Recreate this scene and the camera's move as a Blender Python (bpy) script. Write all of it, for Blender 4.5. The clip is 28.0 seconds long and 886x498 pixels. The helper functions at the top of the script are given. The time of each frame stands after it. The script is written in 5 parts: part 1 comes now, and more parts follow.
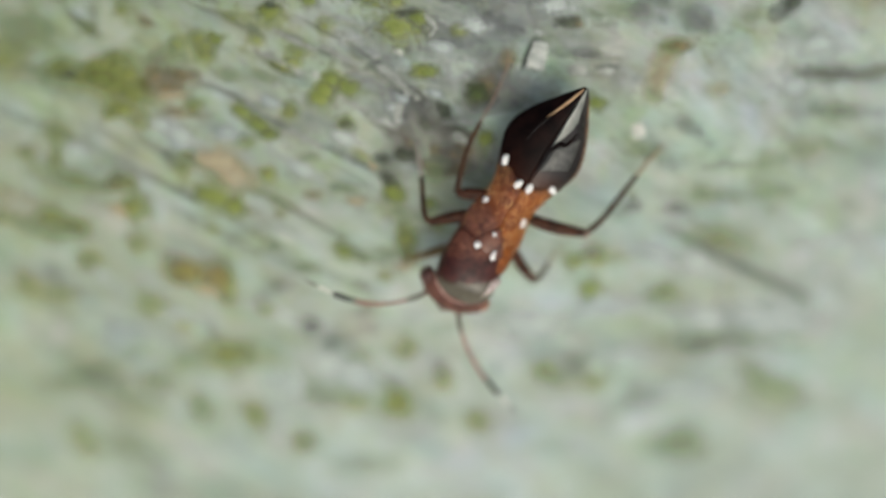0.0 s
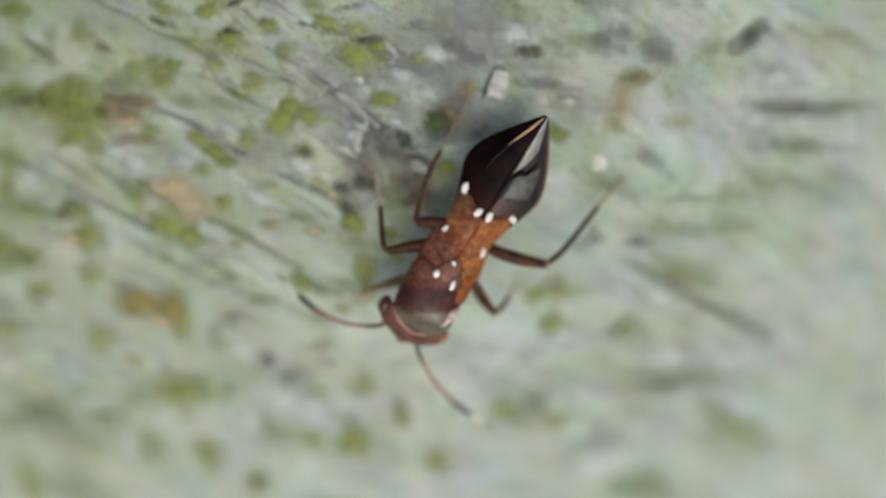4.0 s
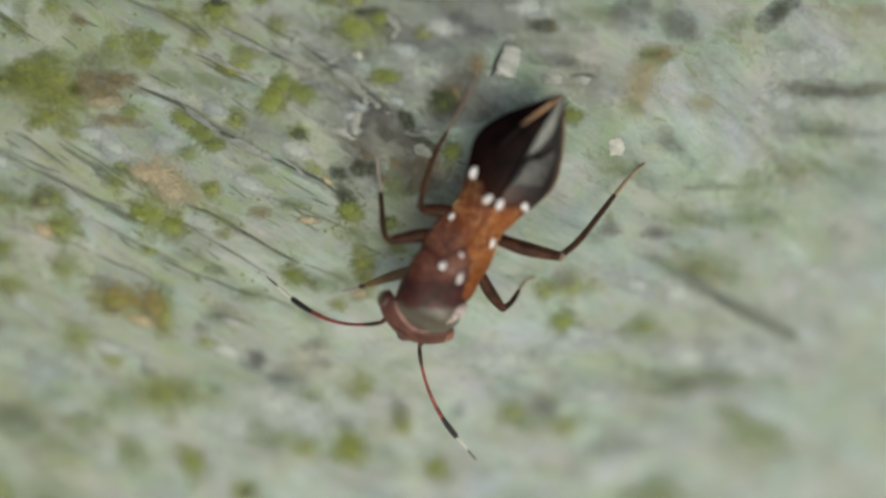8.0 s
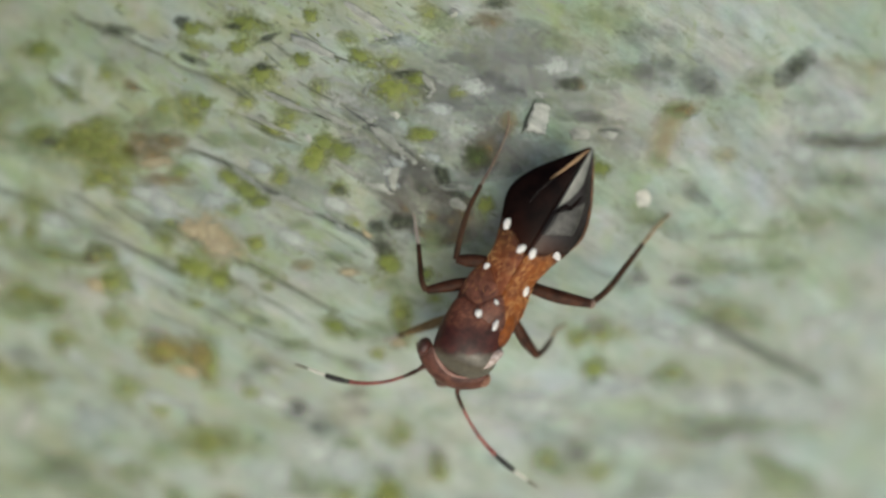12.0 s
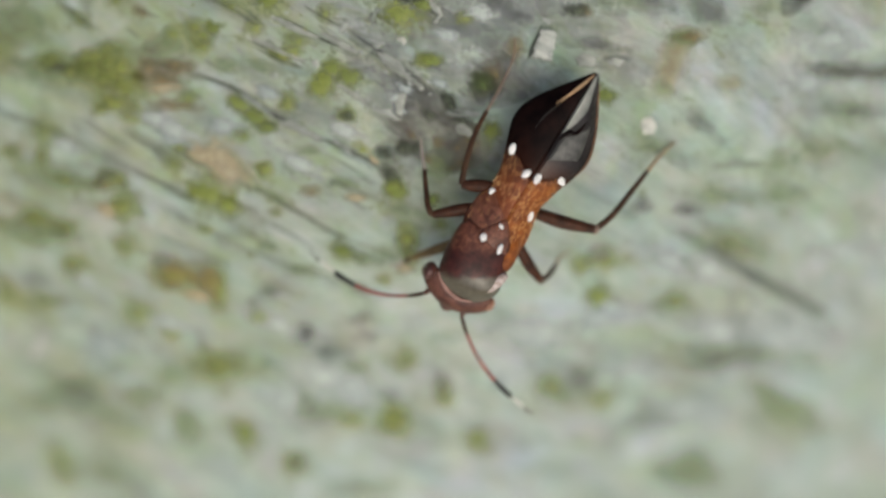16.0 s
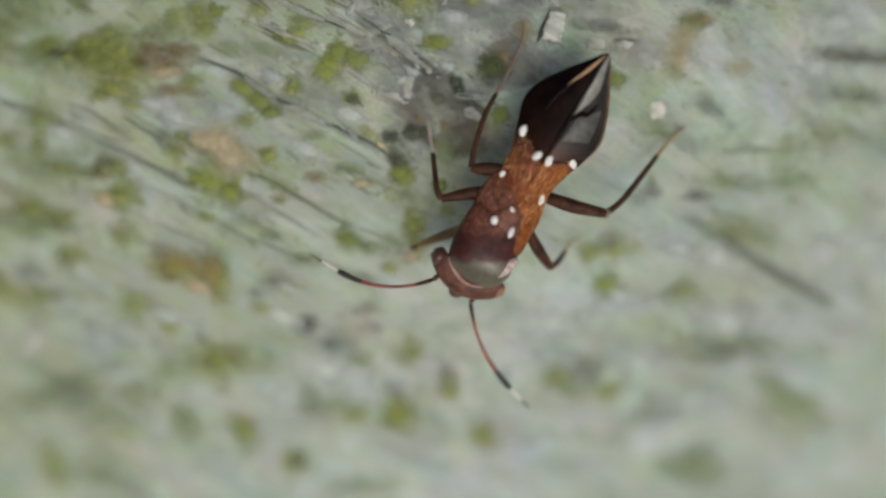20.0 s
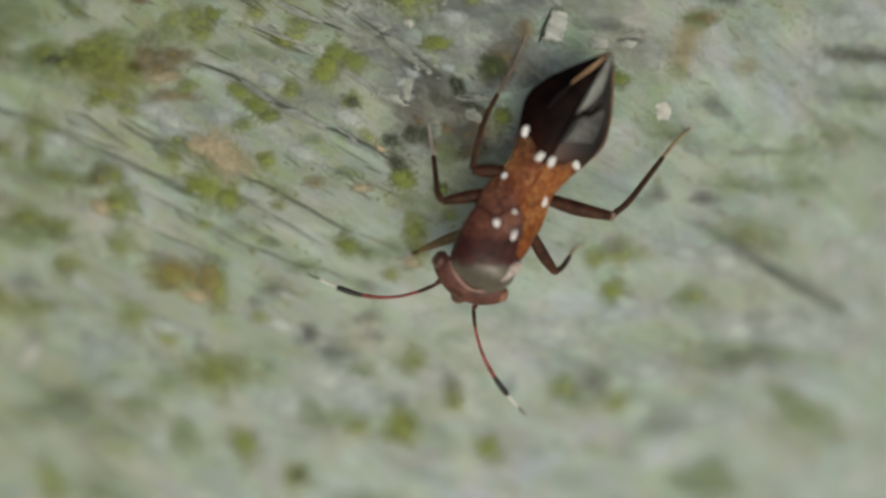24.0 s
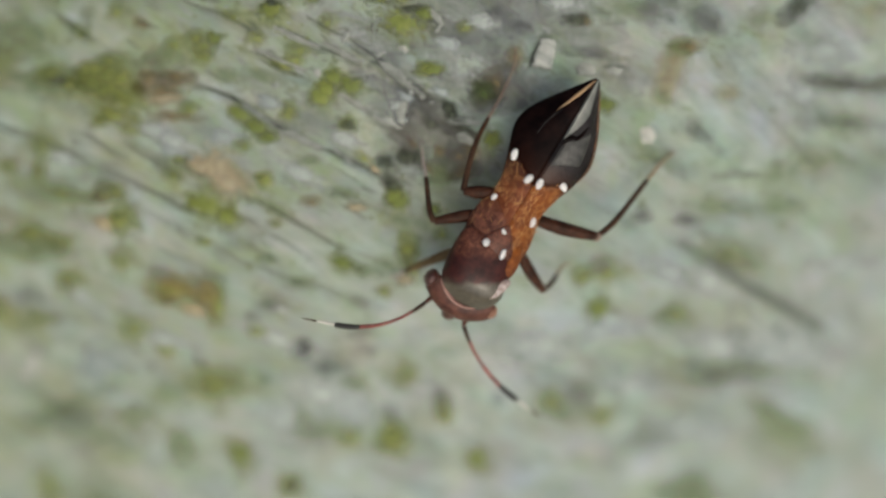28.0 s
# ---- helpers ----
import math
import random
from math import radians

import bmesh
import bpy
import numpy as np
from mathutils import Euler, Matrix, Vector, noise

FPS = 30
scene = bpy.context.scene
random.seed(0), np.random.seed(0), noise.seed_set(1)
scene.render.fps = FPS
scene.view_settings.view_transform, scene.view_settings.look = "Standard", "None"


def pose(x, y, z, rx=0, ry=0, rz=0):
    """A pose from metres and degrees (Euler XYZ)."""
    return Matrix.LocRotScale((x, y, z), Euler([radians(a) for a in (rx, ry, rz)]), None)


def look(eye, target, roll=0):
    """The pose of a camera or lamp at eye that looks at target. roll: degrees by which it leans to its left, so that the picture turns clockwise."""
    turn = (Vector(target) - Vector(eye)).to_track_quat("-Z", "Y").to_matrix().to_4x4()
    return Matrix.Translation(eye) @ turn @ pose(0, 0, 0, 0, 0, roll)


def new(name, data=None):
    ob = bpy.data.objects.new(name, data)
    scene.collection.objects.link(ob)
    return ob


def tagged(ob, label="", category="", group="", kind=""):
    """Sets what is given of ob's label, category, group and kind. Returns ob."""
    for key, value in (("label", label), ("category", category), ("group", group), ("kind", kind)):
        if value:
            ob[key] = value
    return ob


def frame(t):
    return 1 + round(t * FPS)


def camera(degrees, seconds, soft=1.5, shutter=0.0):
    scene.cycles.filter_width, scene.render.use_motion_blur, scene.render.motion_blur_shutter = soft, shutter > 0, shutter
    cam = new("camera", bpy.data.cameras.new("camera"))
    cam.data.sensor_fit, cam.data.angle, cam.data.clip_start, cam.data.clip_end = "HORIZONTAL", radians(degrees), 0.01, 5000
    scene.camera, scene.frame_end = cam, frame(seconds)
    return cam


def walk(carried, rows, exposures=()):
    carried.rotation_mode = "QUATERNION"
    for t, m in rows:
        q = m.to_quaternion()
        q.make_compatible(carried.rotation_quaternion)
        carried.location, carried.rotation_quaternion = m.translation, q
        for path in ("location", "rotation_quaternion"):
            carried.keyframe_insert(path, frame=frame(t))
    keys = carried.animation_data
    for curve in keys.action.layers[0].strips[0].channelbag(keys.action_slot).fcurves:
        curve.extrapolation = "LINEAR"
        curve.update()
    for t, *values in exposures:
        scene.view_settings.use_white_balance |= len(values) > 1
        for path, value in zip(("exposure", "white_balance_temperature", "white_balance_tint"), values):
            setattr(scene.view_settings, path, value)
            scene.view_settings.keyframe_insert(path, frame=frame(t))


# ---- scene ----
# Camera: a macro lens held about 18 mm over a log; all lengths below are in millimetres, turned into metres by MM.
MM = 0.001
cam = camera(43.8, 28.0, soft=2.7, shutter=0.5)
cam.data.dof.use_dof = True
cam.data.dof.focus_distance = 17.20 * MM
cam.data.dof.aperture_fstop = 28.0
PATH = [
    (0, 0.255, 0.862, 19.192, -3.97, 2.42, -0.42),
    (0.2, 0.276, 0.875, 19.199, -4.04, 2.21, -0.41),
    (0.5, 0.303, 0.899, 19.209, -4.17, 2.58, -0.39),
    (1, 0.313, 0.973, 19.212, -4.68, 2.80, -0.54),
    (1.2, 0.365, 0.924, 19.175, -4.34, 3.21, -0.45),
    (1.5, 0.435, 0.834, 19.076, -3.91, 2.87, -0.28),
    (1.7, 0.435, 0.854, 19.025, -4.28, 2.59, -0.29),
    (2, 0.422, 0.890, 18.979, -3.82, 1.76, -0.31),
    (2.2, 0.382, 0.798, 18.980, -3.39, 1.60, -0.34),
    (2.5, 0.331, 0.629, 18.983, -2.30, 1.50, -0.37),
    (2.7, 0.358, 0.630, 18.984, -2.33, 1.53, -0.35),
    (3, 0.422, 0.633, 18.977, -2.84, 0.31, -0.26),
    (3.2, 0.436, 0.524, 18.947, -1.20, -0.25, -0.11),
    (3.5, 0.439, 0.301, 18.908, -0.54, 0.94, 0.09),
    (5.5, 0.124, 0.204, 19.053, -0.81, -0.19, 0.13),
    (6, 0.127, 0.121, 19.021, -1.24, 0.57, 0.12),
    (6.2, 0.133, 0.131, 18.906, -1.39, 0.35, 0.12),
    (6.5, 0.141, 0.150, 18.648, -0.96, 0.39, 0.13),
    (6.7, 0.123, 0.099, 18.422, 0.35, -0.16, 0.13),
    (7, 0.068, 0.005, 18.077, 1.05, -0.73, 0.13),
    (7.2, 0.028, 0.036, 17.926, 1.05, -1.06, 0.09),
    (7.5, -0.014, 0.092, 17.757, -0.12, -0.44, 0.02),
    (7.7, -0.008, 0.070, 17.650, -0.15, -0.63, 0.06),
    (8, 0.013, 0.003, 17.531, -0.22, -0.17, 0.17),
    (8.5, 0.066, -0.092, 17.511, -0.48, 0.14, 0.30),
    (8.7, 0.018, -0.082, 17.517, -0.75, 0.22, 0.33),
    (9, -0.111, -0.048, 17.529, -0.27, 0.34, 0.34),
    (9.2, -0.173, -0.022, 17.479, 0.06, 0.10, 0.27),
    (9.5, -0.226, 0.014, 17.346, 0.22, 0.25, 0.15),
    (9.7, -0.195, 0.026, 17.282, 1.11, 0.46, 0.20),
    (10, -0.137, 0.032, 17.227, 1.32, 0.64, 0.28),
    (10.2, -0.155, 0.027, 17.234, 0.86, 1.06, 0.24),
    (10.5, -0.188, 0.005, 17.267, 0.96, 0.86, 0.16),
    (10.7, -0.171, -0.010, 17.288, 1.50, 0.75, 0.23),
    (11, -0.141, -0.055, 17.365, 3.17, 1.20, 0.36),
    (11.2, -0.185, -0.137, 17.497, 2.09, 2.01, 0.35),
    (11.5, -0.267, -0.261, 17.760, 4.67, 0.91, 0.22),
    (11.7, -0.242, -0.260, 17.998, 4.48, 1.17, -0.08),
    (12, -0.180, -0.264, 18.255, 3.20, 1.05, -0.47),
    (12.2, -0.157, -0.395, 18.212, 4.43, 2.08, -0.32),
    (12.5, -0.141, -0.625, 18.134, 5.66, 2.12, -0.03),
    (12.7, -0.165, -0.696, 18.163, 4.45, 2.17, -0.03),
    (13, -0.261, -0.731, 18.216, 3.68, 2.63, -0.09),
    (13.2, -0.379, -0.668, 18.186, 2.36, 2.03, -0.23),
    (13.5, -0.520, -0.553, 18.113, 1.79, 0.50, -0.41),
    (15.5, -0.227, -0.707, 17.873, 2.31, 1.94, -0.35),
    (15.7, -0.175, -0.702, 18.072, 1.81, 1.61, -0.27),
    (16, -0.112, -0.692, 18.439, 0.69, 1.55, -0.11),
    (16.2, -0.157, -0.708, 18.443, 0.20, 1.43, -0.08),
    (16.5, -0.272, -0.737, 18.415, 0.60, 1.34, -0.08),
    (16.7, -0.312, -0.727, 18.312, -0.12, 1.15, -0.08),
    (17, -0.338, -0.677, 18.176, 0.35, 1.35, -0.09),
    (17.2, -0.335, -0.611, 18.179, -0.09, 1.31, -0.08),
    (17.5, -0.329, -0.509, 18.184, 0.09, 0.48, -0.06),
    (17.7, -0.354, -0.482, 18.145, 0.17, 0.79, -0.05),
    (18, -0.401, -0.475, 18.045, -0.11, 0.15, -0.02),
    (18.2, -0.398, -0.506, 18.012, 0.41, 0.19, 0.08),
    (18.5, -0.393, -0.607, 17.981, -0.94, 0.06, 0.21),
    (18.7, -0.511, -0.671, 17.966, -1.63, 0.99, 0.19),
    (19, -0.729, -0.796, 17.956, 0.80, 1.82, 0.12),
    (19.2, -0.719, -0.930, 18.035, 0.53, 1.02, 0.06),
    (19.5, -0.694, -1.142, 18.181, 2.63, 0.29, -0.07),
    (19.7, -0.689, -1.233, 18.167, 2.79, 0.13, -0.21),
    (20, -0.687, -1.343, 18.116, 2.08, 0.17, -0.42),
    (20.2, -0.719, -1.437, 18.068, 3.11, -0.54, -0.50),
    (20.5, -0.779, -1.551, 18.002, 3.11, 0.10, -0.56),
    (22.5, -0.566, -1.796, 17.840, 4.30, 0.52, -0.62),
    (22.7, -0.604, -1.773, 17.811, 3.91, 0.83, -0.69),
    (23, -0.674, -1.718, 17.748, 3.32, 0.52, -0.82),
    (23.2, -0.647, -1.706, 17.688, 3.70, 0.67, -0.84),
    (23.5, -0.578, -1.704, 17.623, 3.86, 1.27, -0.84),
    (24, -0.529, -1.729, 17.713, 3.65, 0.82, -0.80),
    (24.2, -0.576, -1.771, 17.686, 3.34, 1.11, -0.74),
    (24.5, -0.695, -1.843, 17.613, 3.77, 0.52, -0.67),
    (24.7, -0.736, -1.873, 17.579, 3.38, 0.51, -0.69),
    (25, -0.764, -1.895, 17.550, 3.41, 0.78, -0.75),
    (25.2, -0.764, -1.883, 17.538, 3.20, 0.69, -0.83),
    (25.5, -0.738, -1.839, 17.551, 3.55, 0.84, -0.93),
    (25.7, -0.668, -1.788, 17.638, 4.28, 0.48, -0.92),
    (26, -0.577, -1.728, 17.804, 4.42, 1.08, -0.85),
    (26.2, -0.608, -1.738, 17.874, 3.90, 1.10, -0.77),
    (26.5, -0.666, -1.756, 17.965, 3.89, 0.73, -0.65),
    (26.7, -0.657, -1.753, 18.052, 4.01, 0.24, -0.63),
    (27, -0.641, -1.724, 18.143, 3.51, 0.60, -0.63),
    (27.5, -0.677, -1.581, 18.111, 3.31, 0.80, -0.68),
    (27.7, -0.635, -1.602, 18.169, 3.90, 0.51, -0.61),
    (28, -0.514, -1.664, 18.338, 4.25, 0.37, -0.39),
]
EXPOSURES = [(0, -0.12, 6399, -0.8), (1, 0.04, 6282, 2.1), (2, -0.03, 6320, 3.1), (3, -0.17, 6362, 2.1), (6, -0.23, 6512, 2.1), (7, -0.36, 6517, 0.2), (8, -0.36, 6651, -0.6), (9, -0.34, 6559, -0.8), (10, -0.39, 6730, -4.5), (11, -0.33, 6688, -3.5), (12, -0.27, 6601, -1.7), (13, -0.30, 6768, -3.5), (16, -0.21, 6512, 2.1), (17, -0.05, 6400, 3.1), (18, -0.09, 6316, 5.0), (19, -0.30, 6479, -0.8), (20, -0.42, 6550, 3.1), (23, -0.49, 6807, 1.3), (24, -0.54, 6801, -0.6), (25, -0.63, 6844, -1.6), (26, -0.47, 6844, -1.6), (27, -0.42, 6672, 2.1), (28, -0.40, 6592, 2.1)]
walk(cam, [(t, pose(x * MM, y * MM, z * MM, rx, ry, rz)) for t, x, y, z, rx, ry, rz in PATH], EXPOSURES)

# Light: a bright hazy sky and a wide, veiled sun.
world = bpy.data.worlds.new("sky")
scene.world = world
world.use_nodes = True
wn = world.node_tree
sky = wn.nodes.new("ShaderNodeTexSky")
sky.sky_type = "NISHITA"
sky.sun_disc = False
sky.sun_elevation = radians(55.5)
sky.sun_rotation = radians(160)
sky.air_density = 0.5
sky.dust_density = 7.0
wn.links.new(sky.outputs[0], wn.nodes["Background"].inputs[0])
wn.nodes["Background"].inputs[1].default_value = 0.135
sun_data = bpy.data.lights.new("sun", "SUN")
sun_data.energy = 0.95
sun_data.angle = radians(90)
sun_data.color = (1.0, 0.97, 0.92)
sun = new("sun", sun_data)
sun.matrix_world = look((18 * MM, -49 * MM, 76 * MM), (0, 0, 0))


# ---- materials ----
def shader(name, rough=0.6, metal=0.0, spec=0.5, coat=0.0, coat_rough=0.1):
    m = bpy.data.materials.new(name)
    m.use_nodes = True
    t = m.node_tree
    b = t.nodes["Principled BSDF"]
    b.inputs["Roughness"].default_value = rough
    b.inputs["Metallic"].default_value = metal
    b.inputs["Specular IOR Level"].default_value = spec
    b.inputs["Coat Weight"].default_value = coat
    b.inputs["Coat Roughness"].default_value = coat_rough
    b.inputs["Coat IOR"].default_value = 1.6
    return m, t, b


def coords(t, sx=1.0, sy=1.0, sz=1.0, turn=0.0, shift=0.0):
    """Object coordinates in millimetres, turned and stretched."""
    c = t.nodes.new("ShaderNodeTexCoord")
    r = t.nodes.new("ShaderNodeMapping")
    r.inputs["Rotation"].default_value = (0, 0, radians(turn))
    t.links.new(c.outputs["Object"], r.inputs["Vector"])
    s = t.nodes.new("ShaderNodeMapping")
    s.inputs["Scale"].default_value = (sx / MM, sy / MM, sz / MM)
    s.inputs["Location"].default_value = (shift, shift * 0.7, shift * 1.3)
    t.links.new(r.outputs[0], s.inputs["Vector"])
    return s.outputs[0]


def grain(t, vec, detail=4.0, rough=0.6, warp=0.0):
    n = t.nodes.new("ShaderNodeTexNoise")
    n.inputs["Scale"].default_value = 1.0
    n.inputs["Detail"].default_value = detail
    n.inputs["Roughness"].default_value = rough
    n.inputs["Distortion"].default_value = warp
    t.links.new(vec, n.inputs["Vector"])
    return n.outputs["Fac"]


def ramp(t, fac, *stops):
    r = t.nodes.new("ShaderNodeValToRGB")
    e = r.color_ramp.elements
    while len(e) < len(stops):
        e.new(0.5)
    for el, (at, col) in zip(e, stops):
        el.position = at
        el.color = (*col, 1.0)
    t.links.new(fac, r.inputs[0])
    return r.outputs[0]


def blend(t, fac, a, b, mode="MIX"):
    m = t.nodes.new("ShaderNodeMix")
    m.data_type = "RGBA"
    m.blend_type = mode
    for sock, v in ((m.inputs[0], fac), (m.inputs[6], a), (m.inputs[7], b)):
        if isinstance(v, (int, float)):
            sock.default_value = v
        elif isinstance(v, tuple):
            sock.default_value = (*v, 1.0)
        else:
            t.links.new(v, sock)
    return m.outputs[2]


def bump(t, b, fac, depth, strength=0.6):
    n = t.nodes.new("ShaderNodeBump")
    n.inputs["Strength"].default_value = strength
    n.inputs["Distance"].default_value = depth * MM
    t.links.new(fac, n.inputs["Height"])
    t.links.new(n.outputs[0], b.inputs["Normal"])


GRAIN = -30.0  # direction of the wood's fibres, degrees from x


def wood_material():
    m, t, b = shader("weathered_wood", rough=0.85, spec=0.25)
    blot = grain(t, coords(t, 0.35, 0.75, 0.5, -GRAIN, 3.0), 5, 0.6, 0.4)
    base = ramp(t, blot, (0.30, (0.34, 0.37, 0.33)), (0.47, (0.41, 0.443, 0.402)), (0.60, (0.46, 0.497, 0.47)), (0.75, (0.51, 0.55, 0.545)))
    big = grain(t, coords(t, 0.5, 1.0, 0.8, -GRAIN, 71.0), 4, 0.6, 1.2)
    base = blend(t, 0.8, base, ramp(t, big, (0.34, (0.68, 0.71, 0.66)), (0.48, (0.95, 0.95, 0.93)), (0.56, (1.04, 1.05, 1.06)), (0.68, (1.15, 1.18, 1.24))), "MULTIPLY")
    hue = grain(t, coords(t, 0.7, 1.3, 0.9, -GRAIN, 83.0), 4, 0.6, 0.8)
    base = blend(t, 0.9, base, ramp(t, hue, (0.34, (1.0, 1.01, 0.90)), (0.5, (0.98, 1, 0.97)), (0.64, (0.97, 1.0, 1.05))), "MULTIPLY")
    mott = grain(t, coords(t, 1.1, 2.4, 1.6, -GRAIN, 17.0), 5, 0.65, 0.8)
    base = blend(t, 0.55, base, ramp(t, mott, (0.28, (0.62, 0.63, 0.61)), (0.46, (0.93, 0.93, 0.92)), (0.58, (1.05, 1.05, 1.05)), (0.74, (1.15, 1.16, 1.18))), "MULTIPLY")
    fib = grain(t, coords(t, 0.55, 6.5, 3.0, -GRAIN, 11.0), 6, 0.68, 0.35)
    base = blend(t, 0.45, base, ramp(t, fib, (0.30, (0.55, 0.57, 0.53)), (0.46, (0.95, 0.95, 0.94)), (0.60, (1.04, 1.04, 1.04)), (0.72, (1.17, 1.17, 1.16))), "MULTIPLY")
    wash = grain(t, coords(t, 0.28, 0.5, 0.4, -GRAIN, 27.0), 4, 0.55, 0.5)
    wash = ramp(t, wash, (0.47, (0, 0, 0)), (0.68, (0.47, 0.47, 0.47)))
    base = blend(t, wash, base, (0.37, 0.43, 0.315))
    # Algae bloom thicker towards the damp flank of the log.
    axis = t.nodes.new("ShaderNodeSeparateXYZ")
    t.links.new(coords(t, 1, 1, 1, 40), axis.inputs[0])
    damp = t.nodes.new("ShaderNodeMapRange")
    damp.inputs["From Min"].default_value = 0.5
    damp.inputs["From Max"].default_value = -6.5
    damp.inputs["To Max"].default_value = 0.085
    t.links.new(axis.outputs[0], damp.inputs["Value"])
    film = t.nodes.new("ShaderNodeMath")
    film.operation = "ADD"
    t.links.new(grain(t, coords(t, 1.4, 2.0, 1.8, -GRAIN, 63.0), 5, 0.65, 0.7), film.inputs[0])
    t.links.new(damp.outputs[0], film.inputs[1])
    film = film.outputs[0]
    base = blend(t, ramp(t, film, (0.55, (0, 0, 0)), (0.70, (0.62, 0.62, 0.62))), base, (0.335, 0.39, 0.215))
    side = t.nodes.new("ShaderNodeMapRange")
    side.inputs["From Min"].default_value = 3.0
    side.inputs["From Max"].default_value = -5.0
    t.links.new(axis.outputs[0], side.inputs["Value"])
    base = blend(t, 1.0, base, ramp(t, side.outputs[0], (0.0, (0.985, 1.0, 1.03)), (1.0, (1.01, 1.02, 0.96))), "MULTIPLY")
    # Faint stains of many tints, at two sizes.
    for size, turn_off, much in ((0.8, 91.0, 0.14), (2.6, 37.0, 0.10)):
        tint = t.nodes.new("ShaderNodeTexNoise")
        tint.inputs["Scale"].default_value = 1.0
        tint.inputs["Detail"].default_value = 3.0
        t.links.new(coords(t, size, size * 1.6, size, -GRAIN, turn_off), tint.inputs["Vector"])
        soft = t.nodes.new("ShaderNodeMix")
        soft.data_type = "RGBA"
        soft.inputs[0].default_value = much
        soft.inputs[6].default_value = (1.0, 1.0, 1.0, 1.0)
        double = blend(t, 1.0, tint.outputs["Color"], (2.0, 2.0, 2.0), "MULTIPLY")
        t.links.new(double, soft.inputs[7])
        base = blend(t, 1.0, base, soft.outputs[2], "MULTIPLY")
    speck = grain(t, coords(t, 3.2, 4.5, 4.0, -GRAIN, 41.0), 3, 0.6, 0.6)
    base = blend(t, ramp(t, speck, (0.60, (0, 0, 0)), (0.70, (0.55, 0.55, 0.55))), base, (0.18, 0.22, 0.11))
    grit = grain(t, coords(t, 14, 22, 18, -GRAIN, 5.0), 4, 0.7)
    base = blend(t, 0.25, base, ramp(t, grit, (0.25, (0.5, 0.5, 0.5)), (0.55, (1, 1, 1)), (0.8, (1.2, 1.2, 1.2))), "MULTIPLY")
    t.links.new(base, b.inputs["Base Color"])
    h = t.nodes.new("ShaderNodeMath")
    h.operation = "ADD"
    t.links.new(fib, h.inputs[0])
    t.links.new(grit, h.inputs[1])
    bump(t, b, h.outputs[0], 0.045, 0.7)
    return m


def crust_material(name, dark, mid, light, rough=0.8, fine=9.0, cover=1.0, edged=True, fuzz=1.1, fibre=False):
    m, t, b = shader(name, rough=rough, spec=0.25)
    n1 = grain(t, coords(t, 1.6, 1.6, 1.6, 0, 2.0), 4, 0.6)
    n2 = grain(t, coords(t, fine, fine, fine, 0, 7.0), 4, 0.7)
    col = ramp(t, n1, (0.32, dark), (0.5, mid), (0.68, light))
    col = blend(t, 0.5, col, ramp(t, n2, (0.25, (0.4, 0.4, 0.4)), (0.55, (1, 1, 1)), (0.8, (1.3, 1.3, 1.25))), "MULTIPLY")
    if fibre:
        strand = grain(t, coords(t, 0.9, 9.0, 5.0, -GRAIN, 11.0), 6, 0.7, 0.35)
        col = blend(t, 0.9, col, ramp(t, strand, (0.32, (0.55, 0.57, 0.55)), (0.5, (0.95, 0.95, 0.95)), (0.68, (1.12, 1.12, 1.12))), "MULTIPLY")
    info = t.nodes.new("ShaderNodeObjectInfo")
    tone = ramp(t, info.outputs["Random"], (0.0, (0.82, 0.85, 0.85)), (1.0, (1.12, 1.1, 1.05)))
    col = blend(t, 1.0, col, tone, "MULTIPLY")
    t.links.new(col, b.inputs["Base Color"])
    if edged:
        rim = t.nodes.new("ShaderNodeAttribute")
        rim.attribute_name = "rim"
        n3 = grain(t, coords(t, 4.6, 6.2, 6.0, -GRAIN, 13.0), 6, 0.75, 0.9)
        k = t.nodes.new("ShaderNodeMath")
        k.operation = "MULTIPLY_ADD"
        t.links.new(n3, k.inputs[0])
        k.inputs[1].default_value = 8.0
        t.links.new(rim.outputs["Fac"], k.inputs[2])
        span = t.nodes.new("ShaderNodeMapRange")
        span.inputs["From Min"].default_value = 4.8 - fuzz
        span.inputs["From Max"].default_value = 4.8 + fuzz
        span.inputs["To Min"].default_value = cover
        span.inputs["To Max"].default_value = 0.0
        t.links.new(k.outputs[0], span.inputs["Value"])
        t.links.new(span.outputs[0], b.inputs["Alpha"])
    bump(t, b, n2, 0.04, 0.8)
    return m


